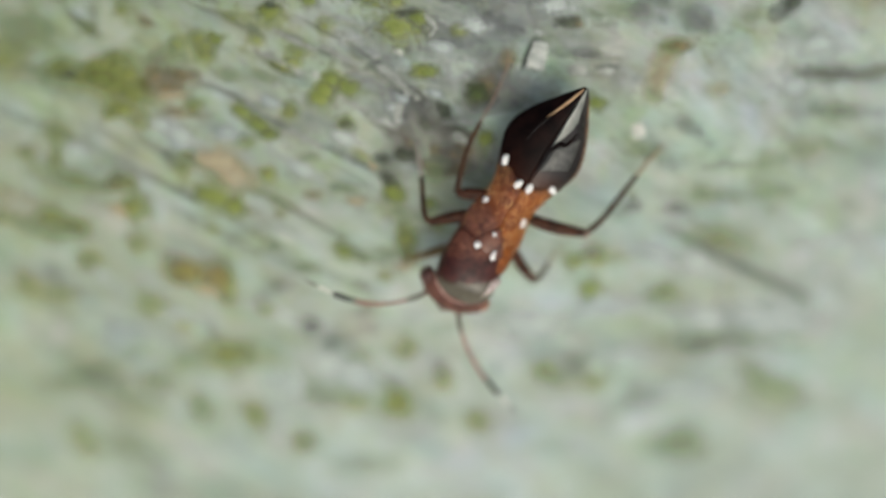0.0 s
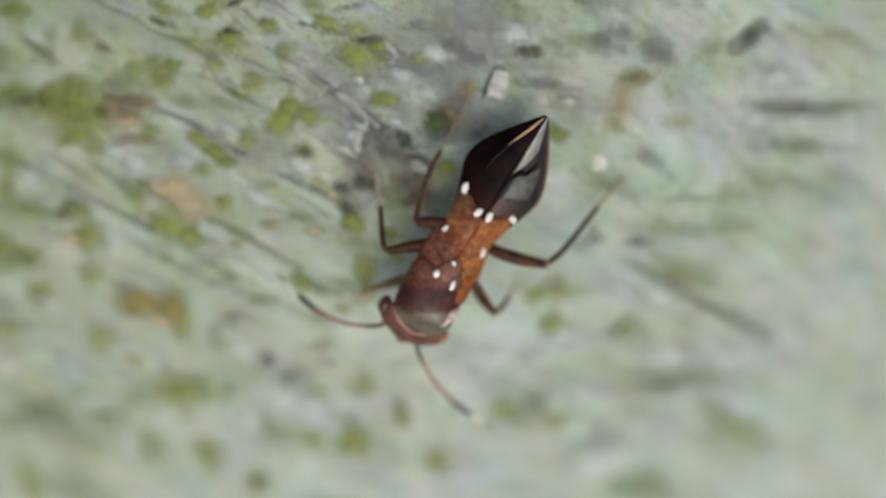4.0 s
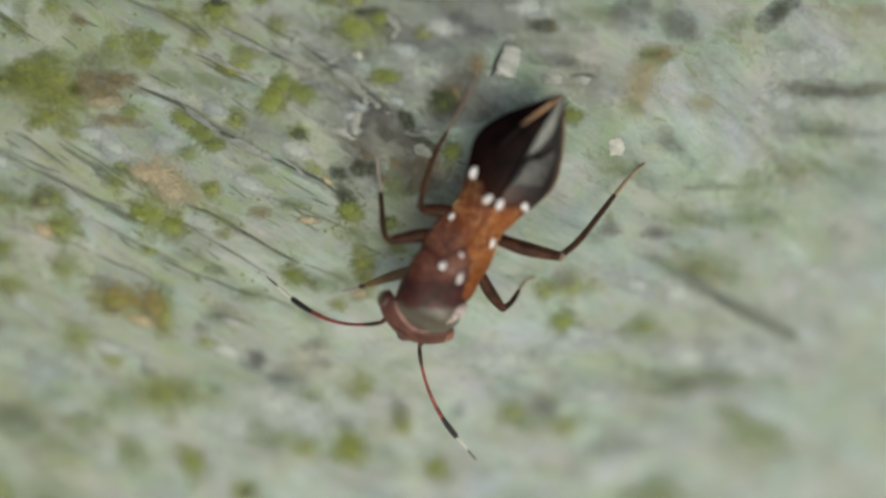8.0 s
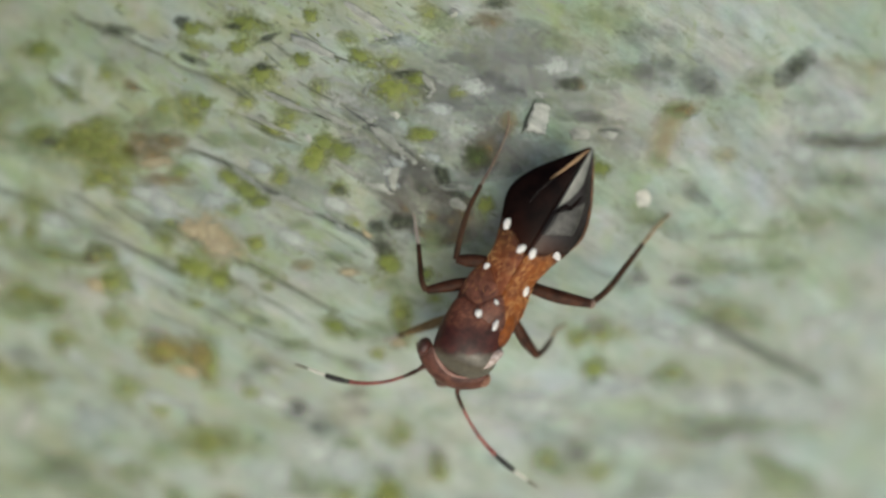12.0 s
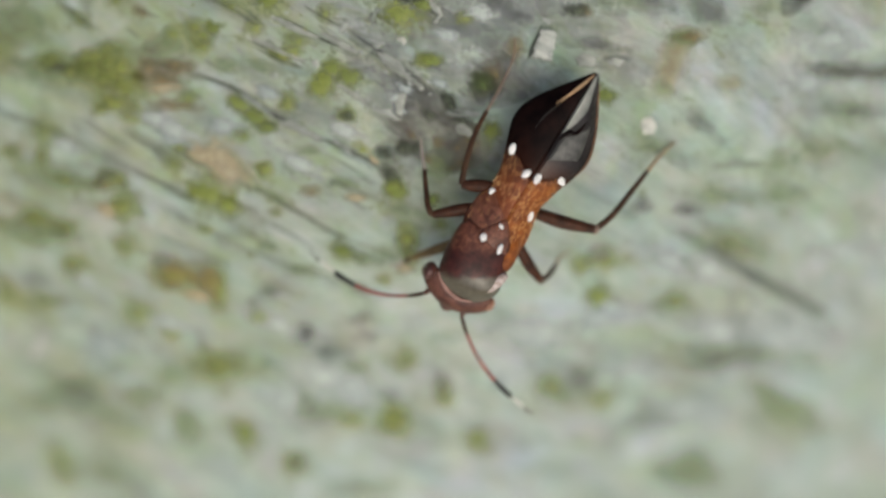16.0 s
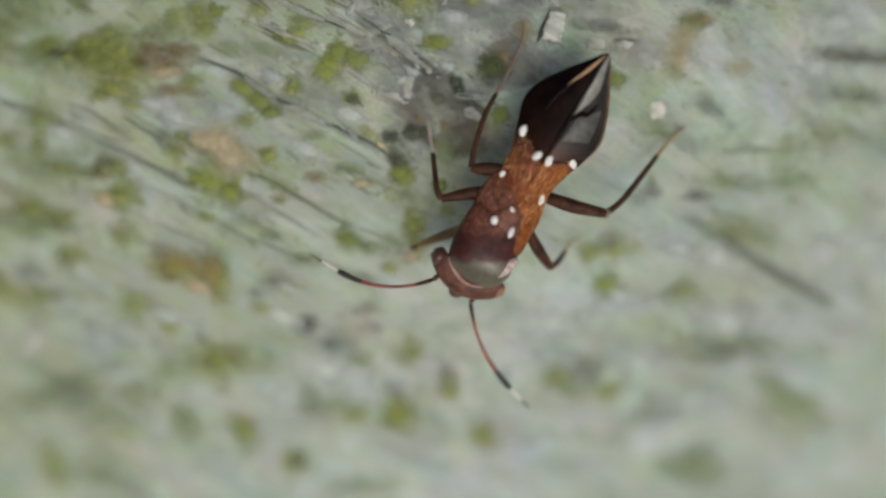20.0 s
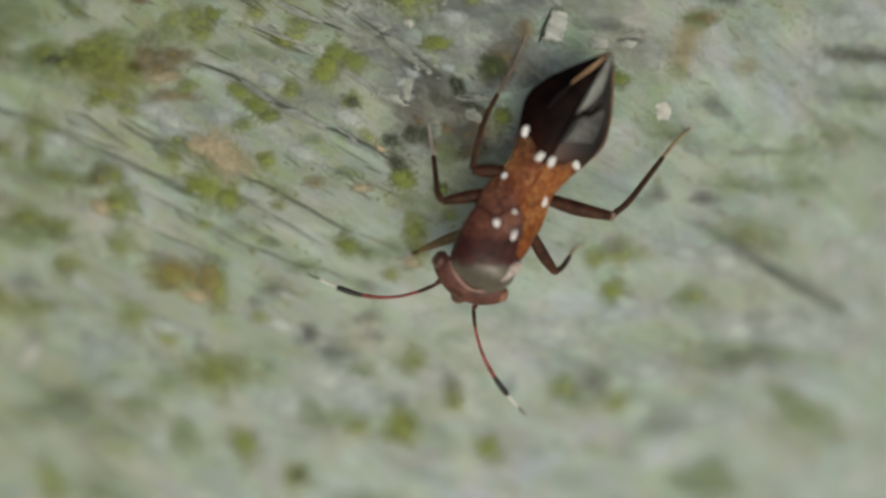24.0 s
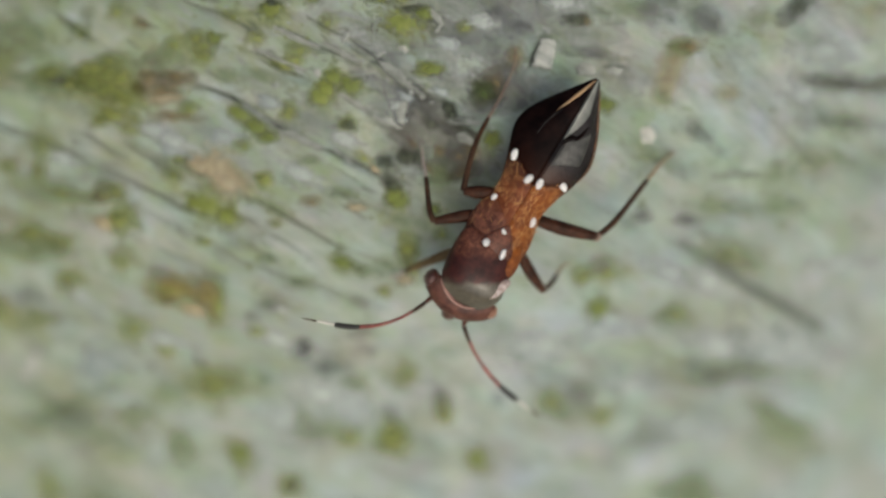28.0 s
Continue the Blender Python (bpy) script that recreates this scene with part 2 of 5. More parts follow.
def skin_material(name, dark, light, rough, coat=0.0, scale=6.0, spec=0.5, relief=0.02, coat_rough=0.1, fade=None):
    m, t, b = shader(name, rough=rough, spec=spec, coat=coat, coat_rough=coat_rough)
    n1 = grain(t, coords(t, scale, scale, scale, 0, 1.0), 4, 0.6)
    n2 = grain(t, coords(t, scale * 4, scale * 4, scale * 4, 0, 4.0), 3, 0.6)
    col = ramp(t, n1, (0.35, dark), (0.65, light))
    if fade:
        # The pigment runs into another colour along the body.
        start, end, other = fade
        axis = t.nodes.new("ShaderNodeSeparateXYZ")
        t.links.new(coords(t), axis.inputs[0])
        k = t.nodes.new("ShaderNodeMath")
        k.operation = "MULTIPLY_ADD"
        t.links.new(n1, k.inputs[0])
        k.inputs[1].default_value = 0.35
        t.links.new(axis.outputs[0], k.inputs[2])
        run = t.nodes.new("ShaderNodeMapRange")
        run.inputs["From Min"].default_value = start + 0.17
        run.inputs["From Max"].default_value = end + 0.17
        t.links.new(k.outputs[0], run.inputs["Value"])
        col = blend(t, run.outputs[0], col, other)
    t.links.new(col, b.inputs["Base Color"])
    bump(t, b, n2, relief, 0.5)
    return m


def shield_material():
    """Dark maroon chitin; the polished front lobe is painted greyer for reflected sky; the edge between them runs
    aslant.
    """
    m, t, b = shader("shield_chitin", rough=0.5, spec=0.2, coat=0.8)
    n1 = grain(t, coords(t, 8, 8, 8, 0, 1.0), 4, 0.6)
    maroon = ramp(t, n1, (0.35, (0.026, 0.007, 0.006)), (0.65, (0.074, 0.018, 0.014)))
    # Greyer base colour paints the sky's reflection into the front lobe.
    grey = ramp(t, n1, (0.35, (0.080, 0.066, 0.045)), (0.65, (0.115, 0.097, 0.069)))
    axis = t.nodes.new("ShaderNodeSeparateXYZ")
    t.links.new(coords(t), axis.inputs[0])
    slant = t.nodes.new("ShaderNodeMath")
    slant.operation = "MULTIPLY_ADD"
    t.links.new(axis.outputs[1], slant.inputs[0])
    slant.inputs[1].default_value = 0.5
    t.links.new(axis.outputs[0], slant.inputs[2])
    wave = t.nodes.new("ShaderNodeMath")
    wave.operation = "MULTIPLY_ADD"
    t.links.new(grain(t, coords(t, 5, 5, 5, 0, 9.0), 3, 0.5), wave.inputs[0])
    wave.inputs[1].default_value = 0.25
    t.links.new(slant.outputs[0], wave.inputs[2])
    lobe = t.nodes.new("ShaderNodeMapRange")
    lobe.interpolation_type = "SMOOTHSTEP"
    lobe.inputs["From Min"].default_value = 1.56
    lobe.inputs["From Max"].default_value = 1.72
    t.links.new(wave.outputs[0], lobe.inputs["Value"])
    # The rear third is duller, rusty and pitted.
    n2 = grain(t, coords(t, 11, 11, 11, 0, 5.0), 5, 0.7)
    rust = ramp(t, n2, (0.34, (0.048, 0.015, 0.010)), (0.52, (0.125, 0.042, 0.025)), (0.68, (0.24, 0.098, 0.062)))
    rear = t.nodes.new("ShaderNodeMapRange")
    rear.interpolation_type = "SMOOTHSTEP"
    rear.inputs["From Min"].default_value = 1.26
    rear.inputs["From Max"].default_value = 1.06
    t.links.new(wave.outputs[0], rear.inputs["Value"])
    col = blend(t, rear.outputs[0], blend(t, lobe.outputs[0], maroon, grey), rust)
    t.links.new(col, b.inputs["Base Color"])
    gloss = t.nodes.new("ShaderNodeMapRange")
    gloss.inputs["To Min"].default_value = 0.28
    gloss.inputs["To Max"].default_value = 0.10
    t.links.new(lobe.outputs[0], gloss.inputs["Value"])
    t.links.new(gloss.outputs[0], b.inputs["Coat Roughness"])
    film = t.nodes.new("ShaderNodeMapRange")
    film.inputs["To Min"].default_value = 0.16
    film.inputs["To Max"].default_value = 0.9
    t.links.new(lobe.outputs[0], film.inputs["Value"])
    t.links.new(film.outputs[0], b.inputs["Coat Weight"])
    bump(t, b, n2, 0.020, 0.5)
    return m


WOOD = wood_material()
SHIELD = shield_material()
GREEN = crust_material("green_algae", (0.165, 0.20, 0.045), (0.245, 0.29, 0.073), (0.32, 0.36, 0.13), cover=0.78, fuzz=1.0)
OLIVE = crust_material("olive_algae", (0.215, 0.25, 0.062), (0.305, 0.345, 0.10), (0.40, 0.43, 0.17), cover=0.62, fuzz=1.4)
PALE_GREEN = crust_material("thin_algae", (0.22, 0.28, 0.13), (0.29, 0.36, 0.18), (0.36, 0.42, 0.25), cover=0.5, fuzz=1.7)
# Dark fills that paint the shade inside cracks and gaps.
GAP = crust_material("crack_shade", (0.06, 0.07, 0.055), (0.11, 0.125, 0.10), (0.18, 0.195, 0.16), edged=False)
GAP_SOFT = crust_material("soft_gap_shade", (0.16, 0.18, 0.14), (0.22, 0.245, 0.195), (0.29, 0.315, 0.26), edged=False)
OLIVE_GRAIN = crust_material("olive_grains", (0.13, 0.16, 0.06), (0.20, 0.235, 0.10), (0.27, 0.30, 0.15), edged=False)
MOSS = crust_material("dark_moss", (0.035, 0.05, 0.018), (0.07, 0.095, 0.035), (0.12, 0.15, 0.06), cover=0.9, fuzz=1.5)
DARK = crust_material("dark_dirt", (0.045, 0.055, 0.04), (0.085, 0.10, 0.07), (0.14, 0.16, 0.115), cover=0.85, fuzz=1.7)
GREY = crust_material("grey_dirt_and_shade", (0.14, 0.15, 0.14), (0.20, 0.21, 0.20), (0.27, 0.28, 0.28), cover=0.42, fuzz=1.7)
SLATE = crust_material("grey_wood_stain", (0.225, 0.235, 0.240), (0.29, 0.30, 0.305), (0.355, 0.365, 0.37), cover=0.54, fuzz=2.2)
TAUPE = crust_material("brown_grey_blotch", (0.13, 0.115, 0.10), (0.20, 0.185, 0.165), (0.29, 0.27, 0.245), cover=0.46, fuzz=2.0)
TAN = crust_material("tan_crust", (0.45, 0.375, 0.235), (0.54, 0.455, 0.305), (0.60, 0.51, 0.37), cover=0.85)
FAINT_TAN = crust_material("faint_tan_film", (0.34, 0.295, 0.16), (0.42, 0.37, 0.215), (0.48, 0.43, 0.275), cover=0.42, fuzz=1.6)
OCHRE = crust_material("ochre_crust", (0.23, 0.185, 0.06), (0.33, 0.265, 0.10), (0.41, 0.34, 0.165), cover=0.8)
BROWN = crust_material("brown_crust", (0.17, 0.13, 0.06), (0.265, 0.208, 0.105), (0.38, 0.31, 0.18), cover=0.64, fuzz=1.6)
CHALK = crust_material("pale_wood_fleck", (0.40, 0.41, 0.375), (0.47, 0.48, 0.45), (0.55, 0.56, 0.53), fine=7.0, edged=False, fibre=True)
SPLINT = crust_material("flaking_wood", (0.40, 0.415, 0.38), (0.48, 0.495, 0.46), (0.56, 0.575, 0.545), fine=7.0, cover=0.9, fuzz=1.3, fibre=True)
BRIGHT_CHALK = crust_material("bright_wood_chip", (0.52, 0.53, 0.49), (0.60, 0.61, 0.57), (0.68, 0.69, 0.66), fine=6.0, cover=0.95, fuzz=1.2, fibre=True)
DULL_CHALK = crust_material("dull_wood_fleck", (0.38, 0.40, 0.365), (0.45, 0.47, 0.435), (0.52, 0.54, 0.505), fine=7.0, cover=0.75, fuzz=1.5, fibre=True)
MILK = crust_material("whitish_film", (0.48, 0.53, 0.51), (0.56, 0.61, 0.60), (0.64, 0.69, 0.69), fine=5.0, cover=0.7)

SMOKE = skin_material("smoky_cell", (0.026, 0.025, 0.023), (0.105, 0.100, 0.090), 0.45, coat=0.2, scale=5)
WING_RIM = skin_material("brown_wing_rim", (0.06, 0.026, 0.012), (0.15, 0.07, 0.030), 0.45)
PINK_SEAM = skin_material("pinkish_seam", (0.30, 0.15, 0.12), (0.48, 0.28, 0.23), 0.4, scale=14)
TAN_FOOT = skin_material("tan_foot", (0.26, 0.175, 0.10), (0.40, 0.29, 0.18), 0.5)
# Lit copy of the compound eye; the glow through it is painted tan.
LIT_EYE = skin_material("lit_tan_eye", (0.24, 0.11, 0.07), (0.38, 0.19, 0.12), 0.4, scale=20)
HEAD_BROWN = skin_material("head_chitin", (0.058, 0.022, 0.015), (0.155, 0.062, 0.043), 0.5, coat=0.3, spec=0.15, scale=6, relief=0.03)
EYE = skin_material("compound_eye", (0.05, 0.014, 0.01), (0.10, 0.03, 0.022), 0.3, coat=0.3, scale=30)
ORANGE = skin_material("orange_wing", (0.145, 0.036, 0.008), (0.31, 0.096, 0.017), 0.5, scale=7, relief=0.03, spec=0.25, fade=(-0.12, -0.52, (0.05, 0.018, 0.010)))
# Darker copy of the orange wing, painting shade on the side off the sun.
SHADED_ORANGE = skin_material("shaded_orange_wing", (0.13, 0.034, 0.012), (0.21, 0.058, 0.017), 0.45, scale=7, relief=0.02, spec=0.25, fade=(0.0, -0.45, (0.03, 0.010, 0.006)))
# Left copy of the black wing, sky sheen painted in as grey-purple.
PAINTED_SHEEN = skin_material("painted_sheen_wing", (0.008, 0.006, 0.006), (0.032, 0.026, 0.026), 0.42, coat=0.12, scale=3.5, relief=0.04, spec=0.25, fade=(-0.72, -0.40, (0.05, 0.020, 0.012)))
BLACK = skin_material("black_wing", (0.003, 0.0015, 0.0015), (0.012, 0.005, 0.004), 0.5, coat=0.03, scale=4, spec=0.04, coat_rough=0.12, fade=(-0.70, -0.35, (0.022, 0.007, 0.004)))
MEMBRANE = skin_material("smoky_membrane", (0.10, 0.105, 0.09), (0.21, 0.215, 0.19), 0.3, coat=0.4, scale=4)
STRIPE = skin_material("amber_stripe", (0.45, 0.27, 0.14), (0.62, 0.42, 0.24), 0.45)
BELLY = skin_material("dark_belly", (0.020, 0.008, 0.006), (0.05, 0.018, 0.011), 0.4)
LEG = skin_material("leg_chitin", (0.025, 0.010, 0.006), (0.080, 0.031, 0.017), 0.45, spec=0.15)
SHIN = skin_material("shin_chitin", (0.028, 0.014, 0.009), (0.075, 0.038, 0.022), 0.5, spec=0.15)
FOOT = skin_material("pale_foot", (0.38, 0.31, 0.27), (0.50, 0.43, 0.39), 0.5)
BROWN_FOOT = skin_material("brown_foot", (0.15, 0.095, 0.07), (0.27, 0.19, 0.15), 0.5)
AMBER_LEG = skin_material("amber_leg", (0.14, 0.085, 0.03), (0.26, 0.17, 0.075), 0.4)
FEELER = skin_material("red_feeler", (0.14, 0.028, 0.026), (0.36, 0.095, 0.080), 0.4, spec=0.3)
CLUB = skin_material("black_club", (0.006, 0.005, 0.005), (0.018, 0.014, 0.013), 0.5)
IVORY = skin_material("ivory_tip", (0.55, 0.53, 0.47), (0.72, 0.70, 0.64), 0.5)
TUFT = skin_material("silver_hair", (0.80, 0.78, 0.76), (0.92, 0.91, 0.90), 0.45, scale=25, relief=0.03)
DULL_STREAK = skin_material("dull_streak", (0.38, 0.30, 0.28), (0.58, 0.50, 0.47), 0.45, scale=20, relief=0.03)
FLANK_GLEAM = skin_material("flank_gleam", (0.22, 0.14, 0.12), (0.52, 0.43, 0.40), 0.35, coat=0.3, scale=9, relief=0.03)
RUST = skin_material("rust_wing", (0.062, 0.019, 0.012), (0.23, 0.082, 0.048), 0.45, coat=0.25, scale=12, relief=0.06, spec=0.25, fade=(0.5, 0.15, (0.17, 0.046, 0.013)))
GOLD = skin_material("golden_hair", (0.46, 0.18, 0.04), (0.74, 0.40, 0.13), 0.35)


# ---- the log's surface ----
LATTICE = np.random.default_rng(7).random((256, 256))


def value_noise(x, y):
    """Smooth lattice noise, about -1 to 1."""
    x, y = np.asarray(x, float), np.asarray(y, float)
    i, j = np.floor(x).astype(int), np.floor(y).astype(int)
    fx, fy = x - i, y - j
    fx, fy = fx * fx * (3 - 2 * fx), fy * fy * (3 - 2 * fy)
    a, b = LATTICE[i % 256, j % 256], LATTICE[(i + 1) % 256, j % 256]
    c, d = LATTICE[i % 256, (j + 1) % 256], LATTICE[(i + 1) % 256, (j + 1) % 256]
    return 2 * (a * (1 - fx) * (1 - fy) + b * fx * (1 - fy) + c * (1 - fx) * fy + d * fx * fy) - 1


def dome(x, y):
    """The broad form: a rounded, leaning log."""
    u, v = 14 * np.tanh(x / 14), 14 * np.tanh(y / 14)
    return 0.0074 + (-0.0717) * u + 0.4664 * v + (-0.0313) * u * u + 0.0161 * u * v + (-0.0389) * v * v


CA, SA = math.cos(radians(GRAIN)), math.sin(radians(GRAIN))
CRACKS = []  # each: (points, width, depth)


def crack(width, depth, *pts):
    CRACKS.append((pts, width, depth))


crack(0.055, 0.06, (-4.71, 2.47), (-4.12, 2.23), (-3.73, 1.99), (-3.34, 1.70), (-3.03, 1.53), (-2.68, 1.40))
crack(0.045, 0.055, (-2.68, 1.40), (-2.16, 1.16), (-1.77, 0.95), (-1.52, 0.72))
crack(0.058, 0.06, (-3.99, 0.63), (-3.69, 0.54), (-3.38, 0.36), (-2.76, -0.02), (-2.23, -0.29))
crack(0.05, 0.045, (-2.23, -0.29), (-1.87, -0.41), (-1.50, -0.56))
crack(0.05, 0.045, (-6.12, 1.66), (-5.56, 1.28), (-4.84, 0.79))
crack(0.045, 0.045, (-4.39, 0.52), (-3.59, 0.02), (-2.70, -0.52))
crack(0.05, 0.05, (-3.73, 2.85), (-3.25, 2.59), (-2.80, 2.41))
crack(0.04, 0.05, (-3.23, 3.23), (-2.54, 2.86))
crack(0.06, 0.08, (-1.51, 2.50), (-1.17, 2.27), (-0.82, 2.07))
crack(0.05, 0.06, (-2.36, 2.90), (-1.90, 2.62))
crack(0.05, 0.045, (-6.91, 1.84), (-6.52, 1.63), (-5.96, 1.20))
crack(0.04, 0.04, (-2.60, 1.17), (-1.91, 0.78))
crack(0.035, 0.04, (-5.75, 0.48), (-5.01, 0.07), (-4.09, -0.34))
crack(0.17, 0.05, (3.86, -0.43), (4.55, -0.76), (5.28, -1.12), (5.95, -1.42), (6.70, -1.76))
crack(0.20, 0.05, (5.65, 2.49), (6.61, 2.52), (7.66, 2.67))
crack(0.05, 0.06, (2.00, 2.62), (2.39, 2.64))
# Shadow gap beside the large plate, drawn as a dark-filled crack.
crack(0.13, 0.11, (0.99, 3.07), (0.91, 2.84), (0.77, 2.56))
crack(0.05, 0.07, (-1.45, 2.37), (-1.20, 2.24), (-0.90, 2.06))
crack(0.04, 0.04, (-1.55, 0.91), (-1.21, 0.78))
crack(0.035, 0.045, (-2.96, 3.51), (-2.19, 3.08), (-1.68, 2.83))
crack(0.06, 0.045, (-6.83, 4.88), (-6.52, 4.67), (-6.11, 4.45), (-5.61, 4.24), (-4.75, 3.75), (-4.10, 3.46), (-3.74, 3.28))
crack(0.06, 0.045, (-7.45, 3.96), (-6.92, 3.61), (-6.61, 3.37))
crack(0.055, 0.06, (-2.89, 4.10), (-2.54, 3.99), (-2.23, 3.82), (-1.89, 3.68))
crack(0.05, 0.06, (-1.59, 3.97), (-1.30, 4.04), (-1.17, 4.04))
crack(0.05, 0.06, (-1.70, 3.08), (-1.71, 3.23), (-1.59, 3.31))
crack(0.04, 0.06, (-0.73, 3.30), (-0.72, 3.18), (-0.79, 3.07))
crack(0.04, 0.06, (-1.81, 2.63), (-1.64, 2.71), (-1.54, 2.77))
crack(0.05, 0.045, (-3.48, 2.80), (-3.12, 2.63), (-2.82, 2.50))
crack(0.05, 0.045, (-2.06, 3.77), (-1.72, 3.64), (-1.48, 3.59))
crack(0.05, 0.045, (-5.99, 1.64), (-5.38, 1.28), (-4.82, 0.95))
crack(0.045, 0.045, (-7.37, 1.64), (-6.37, 1.25), (-6.06, 1.13))
crack(0.045, 0.045, (-5.90, 0.95), (-5.33, 0.66), (-4.95, 0.51))
crack(0.05, 0.04, (-4.61, -0.16), (-3.86, -0.55), (-2.75, -0.89), (-2.29, -1.04))
crack(0.045, 0.045, (-3.82, -1.12), (-3.00, -1.37))
crack(0.05, 0.04, (-6.08, 1.55), (-5.21, 1.02))
crack(0.07, 0.04, (-8.82, 2.11), (-7.54, 1.72), (-6.47, 1.17))
crack(0.035, 0.045, (-2.80, 0.82), (-1.93, 0.47), (-1.26, 0.17))
crack(0.04, 0.045, (-5.65, -0.14), (-4.42, -0.71))
crack(0.045, 0.055, (-3.23, 3.26), (-2.66, 2.97), (-1.91, 2.63))
crack(0.045, 0.045, (-4.14, -0.05), (-3.78, -0.28), (-3.41, -0.42))
crack(0.05, 0.04, (-8.80, 2.23), (-8.12, 1.86), (-7.33, 1.55), (-6.41, 1.17), (-5.52, 0.72), (-4.71, 0.33))
crack(0.04, 0.04, (-6.03, 1.52), (-5.45, 1.26), (-4.95, 0.94))
crack(0.05, 0.045, (-7.21, 3.75), (-6.72, 3.39), (-6.29, 3.18))
crack(0.04, 0.055, (-3.84, 2.96), (-3.07, 2.57), (-2.74, 2.42))
crack(0.05, 0.06, (-2.09, 3.00), (-1.44, 2.58), (-0.89, 2.16))


def relief(x, y):
    """Fibres, dents and cracks on the broad form."""
    u, v = CA * x + SA * y, -SA * x + CA * y
    v = v + 0.12 * value_noise(u * 0.5 + 9, v * 0.7)
    h = 0.022 * value_noise(u * 0.35, v * 4.2) + 0.014 * value_noise(u * 0.8 + 50, v * 9.0)
    h = h + 0.05 * value_noise(u * 0.55 + 20, v * 1.1 + 8) + 0.012 * value_noise(u * 4 + 3, v * 7 + 70)
    return h


def height(x, y):
    return dome(x, y) + relief(x, y)


def carve(x, y):
    h = np.zeros_like(x)
    for pts, width, depth in CRACKS:
        for (ax, ay), (bx, by) in zip(pts, pts[1:]):
            near = (x > min(ax, bx) - 0.4) & (x < max(ax, bx) + 0.4) & (y > min(ay, by) - 0.4) & (y < max(ay, by) + 0.4)
            if not near.any():
                continue
            px, py = x[near] - ax, y[near] - ay
            dx, dy = bx - ax, by - ay
            k = np.clip((px * dx + py * dy) / (dx * dx + dy * dy), 0, 1)
            d2 = (px - k * dx) ** 2 + (py - k * dy) ** 2
            h[near] = np.minimum(h[near], -depth * np.exp(-d2 / (width * 1.1) ** 2))
    return h


def link_mesh(name, verts, faces, material, smooth=True):
    me = bpy.data.meshes.new(name)
    me.from_pydata([tuple(v) for v in (np.asarray(verts, float) * MM)], [], faces)
    me.materials.append(material)
    if smooth:
        me.polygons.foreach_set("use_smooth", [True] * len(me.polygons))
    me.update()
    return new(name, me)


def axis_steps(inner_lo, inner_hi, step, outer):
    inside = list(np.arange(inner_lo, inner_hi + step / 2, step))
    grow, a = [], step
    at = inside[-1]
    while at < outer:
        a *= 1.35
        at += a
        grow.append(at)
    low, a, at = [], step, inside[0]
    while at > -outer:
        a *= 1.35
        at -= a
        low.append(at)
    return np.array(low[::-1] + inside + grow)


def build_log():
    xs, ys = axis_steps(-9.0, 9.5, 0.045, 160), axis_steps(-7, 7.5, 0.045, 160)
    gx, gy = np.meshgrid(xs, ys)
    gz = height(gx, gy) + carve(gx, gy)
    w, h = len(xs), len(ys)
    verts = np.stack([gx, gy, gz], -1).reshape(-1, 3)
    i = (np.arange(h - 1)[:, None] * w + np.arange(w - 1)[None]).ravel()
    faces = np.stack([i, i + 1, i + w + 1, i + w], -1)
    ob = link_mesh("ground", verts, faces.tolist(), WOOD)
    return tagged(ob, "weathered pale grey-green wood of a log with long fibres and cracks", "wood", kind="structure")


LOG = build_log()


def part(name, bm, material, parent, label=""):
    """One mesh object under a thing or a part; the bmesh is in millimetres."""
    me = bpy.data.meshes.new(name)
    bmesh.ops.scale(bm, vec=(MM, MM, MM), verts=bm.verts)
    bm.to_mesh(me)
    bm.free()
    me.materials.append(material)
    me.polygons.foreach_set("use_smooth", [True] * len(me.polygons))
    ob = new(name, me)
    ob.parent = parent
    if label:
        ob["label"] = label
    return ob


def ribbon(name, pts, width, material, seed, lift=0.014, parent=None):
    """A ragged dark strip along the bottom of a crack, painting in its shade."""
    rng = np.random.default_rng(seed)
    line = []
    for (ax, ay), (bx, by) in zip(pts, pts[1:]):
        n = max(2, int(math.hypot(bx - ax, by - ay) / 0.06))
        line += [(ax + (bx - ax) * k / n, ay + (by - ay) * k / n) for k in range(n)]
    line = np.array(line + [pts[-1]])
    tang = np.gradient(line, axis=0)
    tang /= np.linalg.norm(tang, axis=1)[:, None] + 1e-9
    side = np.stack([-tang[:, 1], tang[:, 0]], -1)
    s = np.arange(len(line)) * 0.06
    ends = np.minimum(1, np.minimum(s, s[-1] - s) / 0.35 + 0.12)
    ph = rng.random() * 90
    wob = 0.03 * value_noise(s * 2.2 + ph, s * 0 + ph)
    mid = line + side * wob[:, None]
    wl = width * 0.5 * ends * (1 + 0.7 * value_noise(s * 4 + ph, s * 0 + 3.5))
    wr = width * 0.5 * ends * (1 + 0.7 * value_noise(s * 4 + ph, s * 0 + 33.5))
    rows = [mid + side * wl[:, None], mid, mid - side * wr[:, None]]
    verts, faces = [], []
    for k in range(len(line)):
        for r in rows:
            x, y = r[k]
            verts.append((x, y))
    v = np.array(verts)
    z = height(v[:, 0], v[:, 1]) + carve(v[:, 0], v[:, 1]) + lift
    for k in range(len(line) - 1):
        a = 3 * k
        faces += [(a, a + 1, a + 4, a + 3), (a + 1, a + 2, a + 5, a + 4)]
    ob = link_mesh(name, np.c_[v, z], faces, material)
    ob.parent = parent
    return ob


# Each groove's shade is put into the colour of a dark strip.
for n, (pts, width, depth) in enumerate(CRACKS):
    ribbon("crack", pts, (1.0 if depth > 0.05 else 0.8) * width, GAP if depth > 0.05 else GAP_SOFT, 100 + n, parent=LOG)


